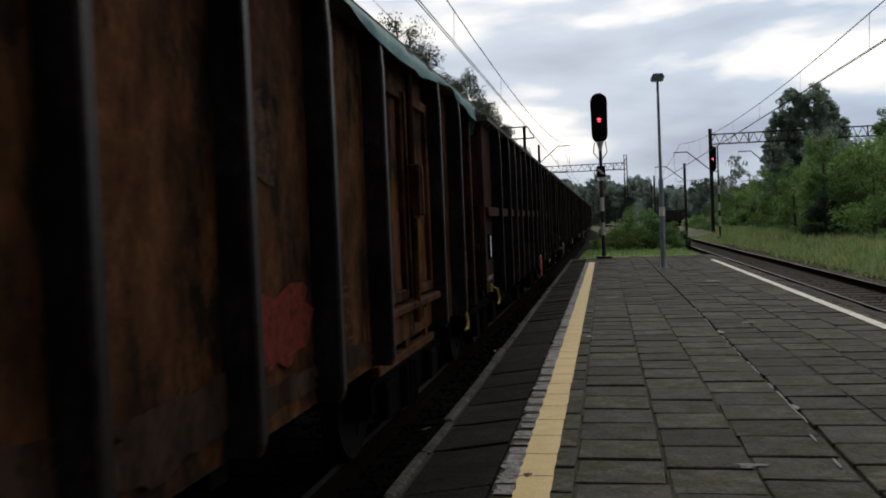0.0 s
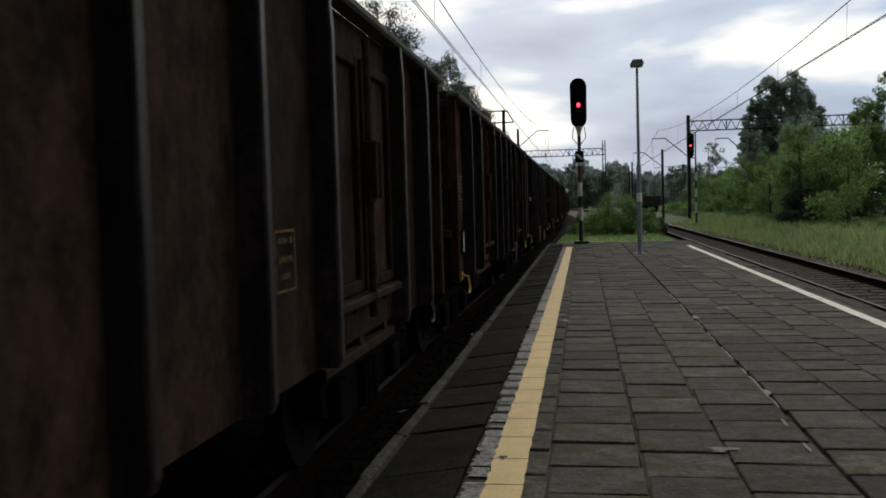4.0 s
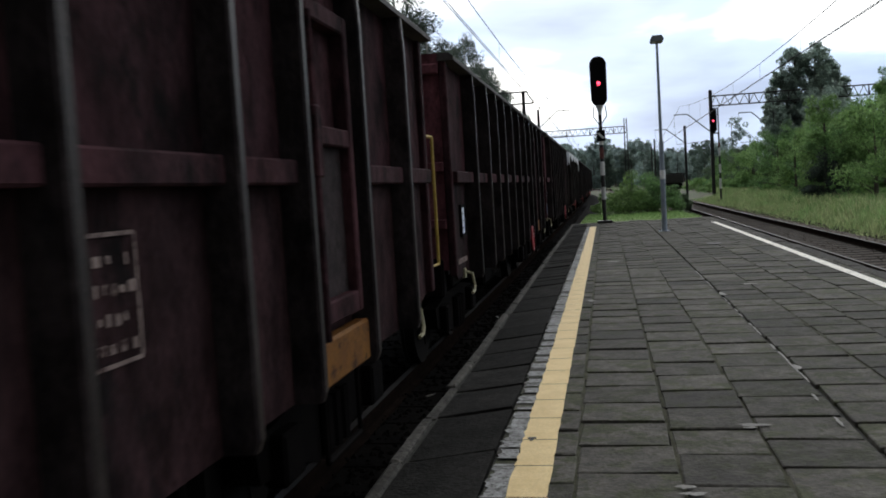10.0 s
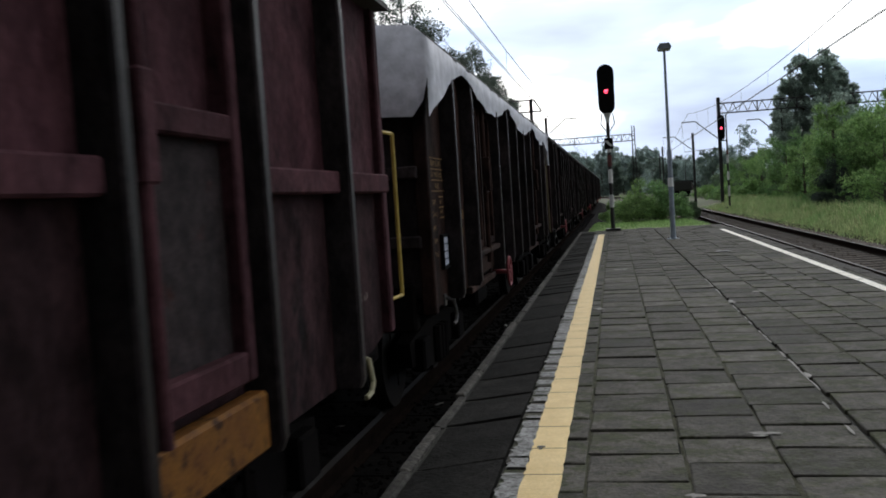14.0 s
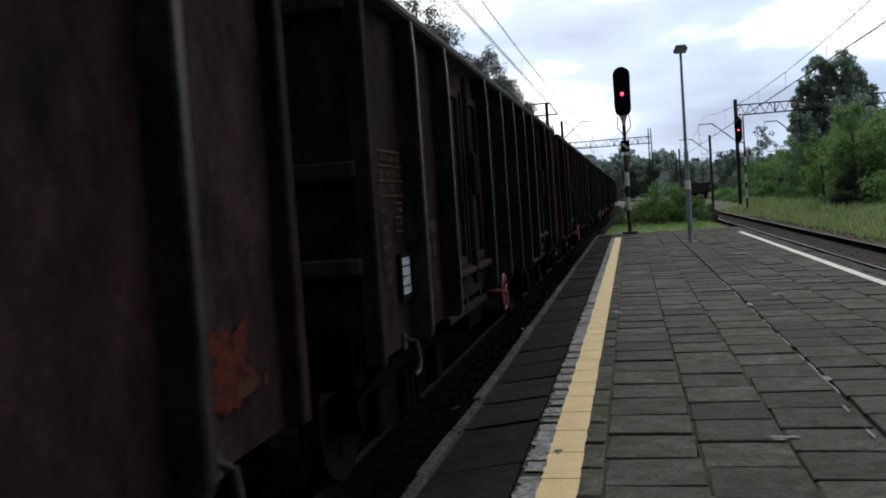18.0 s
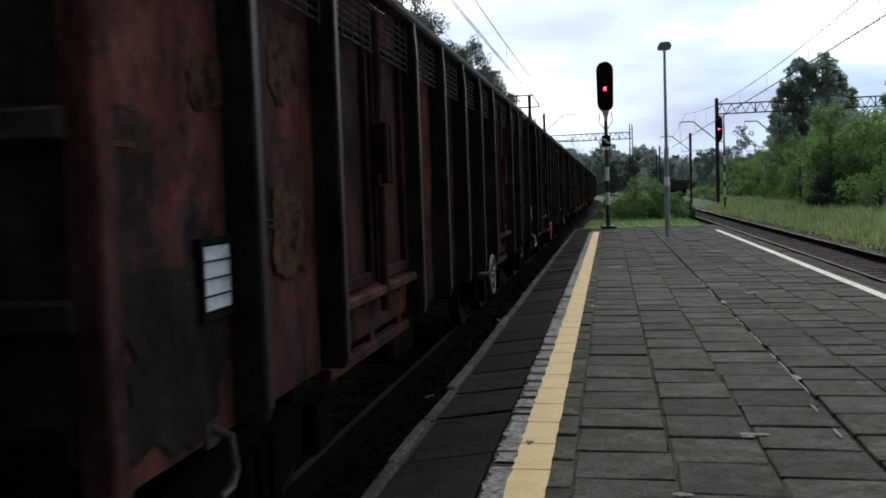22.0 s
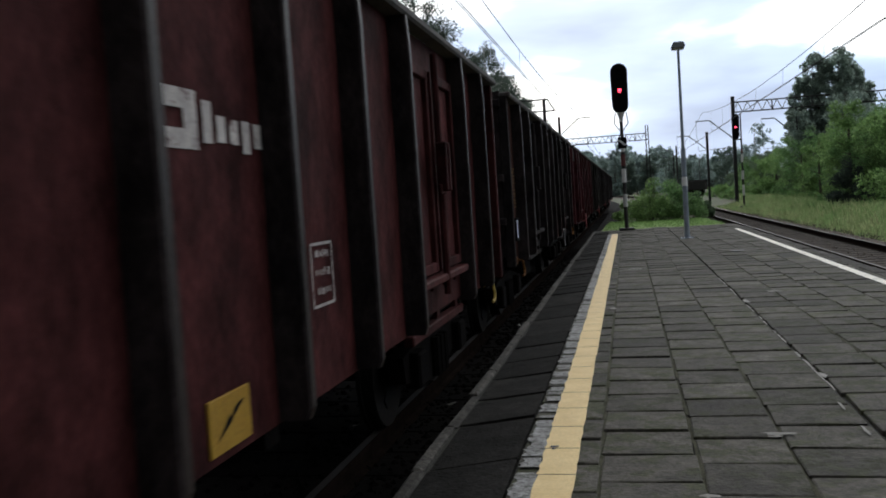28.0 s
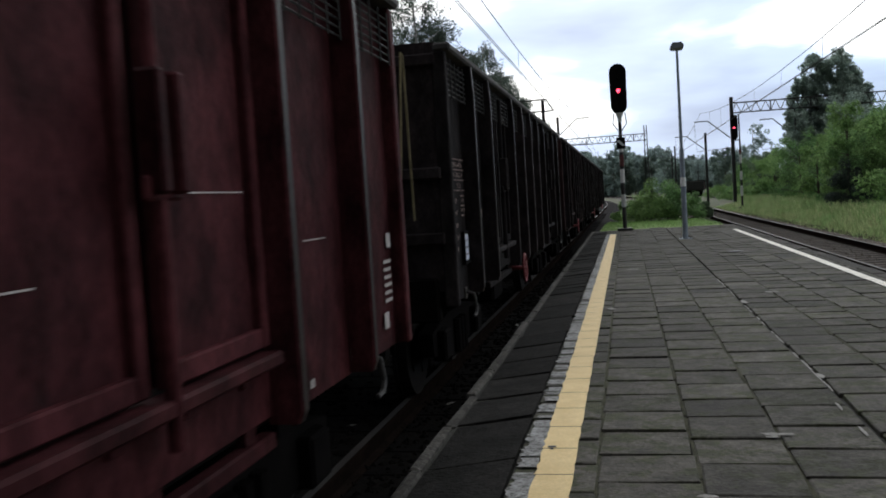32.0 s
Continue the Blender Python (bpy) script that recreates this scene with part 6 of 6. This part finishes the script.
def vegetation():
    # willow bush behind the platform end
    bush(1.25, 48.0, 2.6, 2.2, LEAF_B, "dense green willow bush behind the platform end", 1, 80, 66, 0.07, -0.35)
    bush(2.6, 49.0, 2.7, 2.3, LEAF_A, "dense green willow bush behind the platform end", 2, 80, 66, 0.07, -0.35)
    bush(3.75, 50.5, 1.5, 1.75, LEAF_C, "dark green shrub at the edge of the willow bush", 3, 36, 110, 0.07, -0.35)
    bush(0.1, 52.0, 1.8, 1.2, LEAF_B, "low pale green shrub beside the track", 4, 30, 90, 0.07, -0.4)
    # row of young trees and shrubs along the far side of the empty track
    rnd = random.Random(21)
    kinds = [(LEAF_A, "mid-green leafy young tree in the thicket"), (LEAF_B, "light green leafy young tree in the thicket"), (LEAF_C, "dark green leafy tree in the thicket")]
    for i in range(30):
        y = 44 + i * 3.1 + rnd.uniform(-1, 1)
        x = 11.2 + 0.05 * (y - 44) + rnd.uniform(0, 1.2)
        h = rnd.uniform(3.0, 4.6) + (1.0 if i % 4 == 0 else 0)
        m, lb = kinds[rnd.choice((0, 0, 1, 1, 1, 0, 2))]
        tree(x, y, h, h * 0.42, m, lb, 100 + i, "young_tree", clumps=60, per=75, size=0.085, low=0.05, droop=0.2, group="thicket beside the track")
    for i in range(22):
        y = 48 + i * 4.4 + rnd.uniform(-1.5, 1.5)
        x = 15.5 + 0.06 * (y - 44) + rnd.uniform(0, 2.5)
        h = rnd.uniform(4.6, 6.8)
        m, lb = kinds[rnd.choice((0, 0, 1, 2))]
        tree(x, y, h, h * 0.36, m, lb, 200 + i, "young_tree", clumps=80, per=70, size=0.10, low=0.1, droop=0.2, group="thicket beside the track")
    tree(17.2, 53.0, 8.8, 1.9, LEAF_A, "tall leafy tree at the near end of the thicket", 47, "young_tree", clumps=90, per=80, size=0.09, low=0.1, droop=0.4, group="thicket beside the track")
    tree(14.9, 52.0, 7.4, 1.4, LEAF_B, "tall light green young birch in the thicket", 46, "young_tree", clumps=70, per=80, size=0.08, low=0.05, droop=0.5, group="thicket beside the track")
    bush(12.6, 54.5, 3.0, 3.4, LEAF_C, "dark spruce-green shrub standing out in the thicket", 9, 60, 110, 0.08)
    tree(11.4, 50.0, 5.9, 1.5, LEAF_B, "tall light green young birch in the thicket", 41, "young_tree", clumps=70, per=90, size=0.08, low=0.05, droop=0.5, group="thicket beside the track")
    tree(13.3, 50.5, 5.6, 1.7, LEAF_A, "tall mid-green young birch in the thicket", 42, "young_tree", clumps=70, per=90, size=0.08, low=0.05, droop=0.5, group="thicket beside the track")
    tree(15.6, 53.0, 6.2, 1.8, LEAF_A, "tall mid-green young birch in the thicket", 43, "young_tree", clumps=70, per=90, size=0.08, low=0.05, droop=0.5, group="thicket beside the track")
    tree(11.9, 60.0, 4.6, 1.5, LEAF_B, "light green young birch in the thicket", 44, "young_tree", clumps=60, per=90, size=0.08, low=0.05, droop=0.5, group="thicket beside the track")
    bush(10.9, 47.6, 2.2, 2.7, LEAF_SPRUCE, "dark blue-green spruce shrub in front of the thicket", 45, 60, 120, 0.06)
    bush(10.9, 39.0, 1.2, 1.0, LEAF_B, "small shrub in the tall grass", 10, 20, 70, 0.06)
    bush(10.4, 52.0, 1.0, 1.1, LEAF_A, "small shrub in the tall grass", 11, 20, 70, 0.06)
    bush(11.4, 66.0, 1.6, 1.4, LEAF_B, "small shrub in the tall grass", 12, 20, 70, 0.07)
    for i in range(44):
        y = 24 + 1.4 * i + rnd.uniform(-1, 1)
        x = 9.6 + rnd.uniform(0, 2.6) + 0.03 * (y - 24)
        w = rnd.uniform(0.7, 1.5)
        bush(x, y, w, w * rnd.uniform(0.8, 1.3), LEAF_A if i % 3 else LEAF_B, "low leafy weed clump in the tall grass", 700 + i, 14, 46, 0.055, name="weed_clump")
    # tall trees over the thicket
    for x, y, h, r, k in ((16.2, 80.5, 13.4, 1.55, 31), (17.6, 80.0, 13.3, 1.55, 32), (15.1, 81.0, 11.2, 1.4, 33), (18.7, 80.8, 11.8, 1.6, 35), (19.6, 81.0, 10.4, 1.5, 38), (14.6, 80.6, 9.0, 1.1, 39)):
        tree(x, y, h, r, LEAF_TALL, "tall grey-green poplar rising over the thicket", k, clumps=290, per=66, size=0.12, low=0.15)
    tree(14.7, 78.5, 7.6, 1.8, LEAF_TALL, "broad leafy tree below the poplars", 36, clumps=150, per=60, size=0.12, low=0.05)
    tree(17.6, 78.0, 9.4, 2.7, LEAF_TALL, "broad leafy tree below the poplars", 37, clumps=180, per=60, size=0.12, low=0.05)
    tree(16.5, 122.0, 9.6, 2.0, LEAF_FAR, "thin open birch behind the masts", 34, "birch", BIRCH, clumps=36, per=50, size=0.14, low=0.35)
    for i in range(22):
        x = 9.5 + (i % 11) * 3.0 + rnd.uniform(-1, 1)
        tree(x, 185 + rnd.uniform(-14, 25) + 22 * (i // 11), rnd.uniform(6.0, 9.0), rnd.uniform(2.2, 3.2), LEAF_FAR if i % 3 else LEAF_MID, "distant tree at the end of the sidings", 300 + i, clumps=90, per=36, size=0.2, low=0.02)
    # scrub along the empty track towards the sidings
    for i in range(8):
        y = 84 + 6.5 * i + rnd.uniform(-2, 2)
        x = RIGHT_X + bend(y) + 4.6 + 0.05 * (y - 84) + rnd.uniform(0, 3.0)
        w = rnd.uniform(2.4, 4.2)
        bush(x, y, w, rnd.uniform(1.5, 2.8), LEAF_A if i % 2 else LEAF_B, "leafy green scrub beside the empty track", 800 + i, 44, 40, 0.12)
    # far wood closing the view along the track
    for i in range(28):
        x = -18 + (i % 14) * 2.9 + rnd.uniform(-1, 1) + 1.4 * (i // 14)
        h = 15.5 + 2.4 * math.sin((i % 14) * 1.3) + rnd.uniform(-1.5, 1.5) - max(0, i % 14 - 10) * 1.8
        tree(x, 330 + 18 * (i // 14) + rnd.uniform(-6, 6), h, rnd.uniform(3.2, 4.4), LEAF_FAR, "far tree with haze-tinted leaves in the wood beyond the tracks", 400 + i, clumps=120, per=30, size=0.36, low=0.0, group="far wood")
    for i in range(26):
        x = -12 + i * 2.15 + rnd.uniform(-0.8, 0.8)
        tree(x, 262 + rnd.uniform(-12, 12), rnd.uniform(9.0, 11.5) - max(0, i - 9) * 0.12, rnd.uniform(2.6, 3.4), LEAF_FAR if i % 3 else LEAF_MID, "tree with haze-tinted leaves in the wood closing the tracks", 470 + i, clumps=110, per=40, size=0.3, low=0.0, group="far wood")
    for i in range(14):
        tree(-60 - i * 8 + rnd.uniform(-3, 3), 300 + rnd.uniform(-30, 30), rnd.uniform(13, 18), 4.5, LEAF_FAR, "far tree with haze-tinted leaves in the wood beyond the tracks", 450 + i, clumps=40, per=60, size=0.5, low=0.08, group="far wood")
    # birches behind the train
    spots = [(-12.4, 56, 16.6), (-11.2, 59, 15.4), (-11.6, 66, 12.6), (-11.8, 72, 15.2), (-11.3, 77, 16.4), (-11.8, 83, 14.2), (-11.2, 87, 15.6), (-11.6, 92, 14.4), (-11.2, 99, 14.6),
             (-11.0, 107, 14.4), (-11.8, 116, 13.6), (-11.4, 124, 14.2), (-13.5, 50, 14.0), (-14.0, 44, 14.5), (-12.8, 135, 13.5)]
    for i, (x, y, h) in enumerate(spots):
        tree(x, y, h, h * 0.17, LEAF_BIRCH, "slender birch with hanging twigs behind the train", 500 + i, "birch", BIRCH, clumps=120, per=95, size=0.10, low=0.3, droop=1.8, group="birches behind the train")


def blades(name, count, place, hmin, hmax, material, label, seed):
    r = np.random.RandomState(seed)
    vs = np.empty((count, 4, 3))
    for i in range(count):
        x, y, z = place(r)
        h, a, w = r.uniform(hmin, hmax), r.uniform(0, 6.28), r.uniform(0.008, 0.02)
        lx, ly = r.normal(0, 0.22, 2) * h
        c, s = math.cos(a) * w, math.sin(a) * w
        vs[i] = ((x - c, y - s, z), (x + c, y + s, z), (x + c * 0.4 + lx * 0.5, y + s * 0.4 + ly * 0.5, z + h * 0.6), (x + lx, y + ly, z + h))
    me = bpy.data.meshes.new(name)
    me.from_pydata(vs.reshape(-1, 3).tolist(), [], [(4 * i, 4 * i + 1, 4 * i + 2, 4 * i + 3) for i in range(count)])
    me.materials.append(material)
    return tagged(new(name, me), label, "grass", kind="stuff")


def meadow(r):
    y = 18 + 75 * r.random_sample() ** 1.3
    x = 8.3 + 6.0 * r.random_sample() ** 0.9 + 0.03 * (y - 20)
    return x, y, ground_height(x, y)


def near_verge(r):
    y = 18 + 60 * r.random_sample() ** 1.4
    x = 7.9 + 2.0 * r.random_sample() + bend(y)
    return x, y, ground_height(x, y) - 0.02


def verge(r):
    y = END_Y + 17 * r.random_sample()
    x = r.uniform(EDGE_L + 0.35, EDGE_R - 0.35)
    return x, y, -0.05 - 0.32 * max(0, (y - END_Y) / 17) ** 1.5


vegetation()
blades("tall_grass", 60000, meadow, 0.25, 0.80, GRASS, "tall yellow-green grass beside the track", 1)
blades("green_weeds", 30000, meadow, 0.20, 0.65, LEAF_B, "leafy green weeds among the tall grass", 5)
blades("short_grass", 9000, verge, 0.04, 0.14, LEAF_B, "short green grass at the platform end", 2)
blades("verge_grass", 26000, near_verge, 0.15, 0.6, GRASS, "grass and weeds at the foot of the ballast", 6)
blades("track_weeds", 6000, lambda r: (r.uniform(7.2, 8.6), r.uniform(14, 80), -0.6), 0.1, 0.35, GRASS, "sparse weeds at the ballast foot", 3)


def parked_wagon():
    p = thing("parked_wagon", (11.0, 152.0, -0.3), "dark flat wagon parked on a far siding", "wagon")
    bm = B()
    box(bm, -1.4, 1.3, -5, 5, 1.0, 2.4, 0.05)
    part("body", bm, STEEL_DARK, p)
    for y in (-3.6, 3.6):
        bm = B()
        box(bm, -1.2, 1.1, y - 1.2, y + 1.2, 0.0, 0.9, 0.05)
        part("bogie", bm, GEAR, p)


def scraps():
    """Small pale bits of litter on the darkened west ballast."""
    rnd = random.Random(77)
    for x, y in ((-1.62, 6.9), (-1.75, 8.4), (-1.55, 10.3), (-1.7, 13.5), (-1.58, 5.6), (-2.5, 7.6), (-1.66, 17.0)):
        bm = B()
        vs = [bm.verts.new((x + rnd.uniform(0.02, 0.06) * math.cos(a), y + rnd.uniform(0.02, 0.06) * math.sin(a), -0.425 + rnd.uniform(0, 0.035))) for a in (0.3, 1.5, 2.9, 4.2, 5.4)]
        c = bm.verts.new((x, y, -0.40))
        for k in range(5):
            bm.faces.new((vs[k], vs[(k + 1) % 5], c))
        o = new("paper_scrap", mesh_of("paper_scrap", bm, MORTAR))
        tagged(o, "small pale crumpled scrap on the dark ballast", "litter", "scraps on the ballast")


scraps()
parked_wagon()
paving()


# ---- movement ----
def gone(t):
    """Metres that the train has rolled since the start."""
    k = t / 32.0
    return 228.54 * k + 6.93 * k ** 2 + 6.73 * k ** 3


def motions():
    times = [2.0 * i for i in range(17)]
    for w, start in TRAIN_OBS:
        rows = []
        for t in times:
            y = start - gone(t)
            rows.append((t, pose(LEFT_X + bend(y), y, RAIL_Z, 0, 0, bend_yaw(y))))
        walk(w, rows)
        for bogie in w.children:
            if bogie.name.split(".")[0] != "bogie":
                continue
            for ws in bogie.children:
                if ws.name.split(".")[0] == "wheelset":
                    a = ws.matrix_basis.translation.y
                    walk(ws, [(t, pose(0, a, 0.46, math.degrees(gone(t) / 0.46))) for t in TURNS])


TURNS = [min(32.0, i * 0.0667) for i in range(481)]
motions()
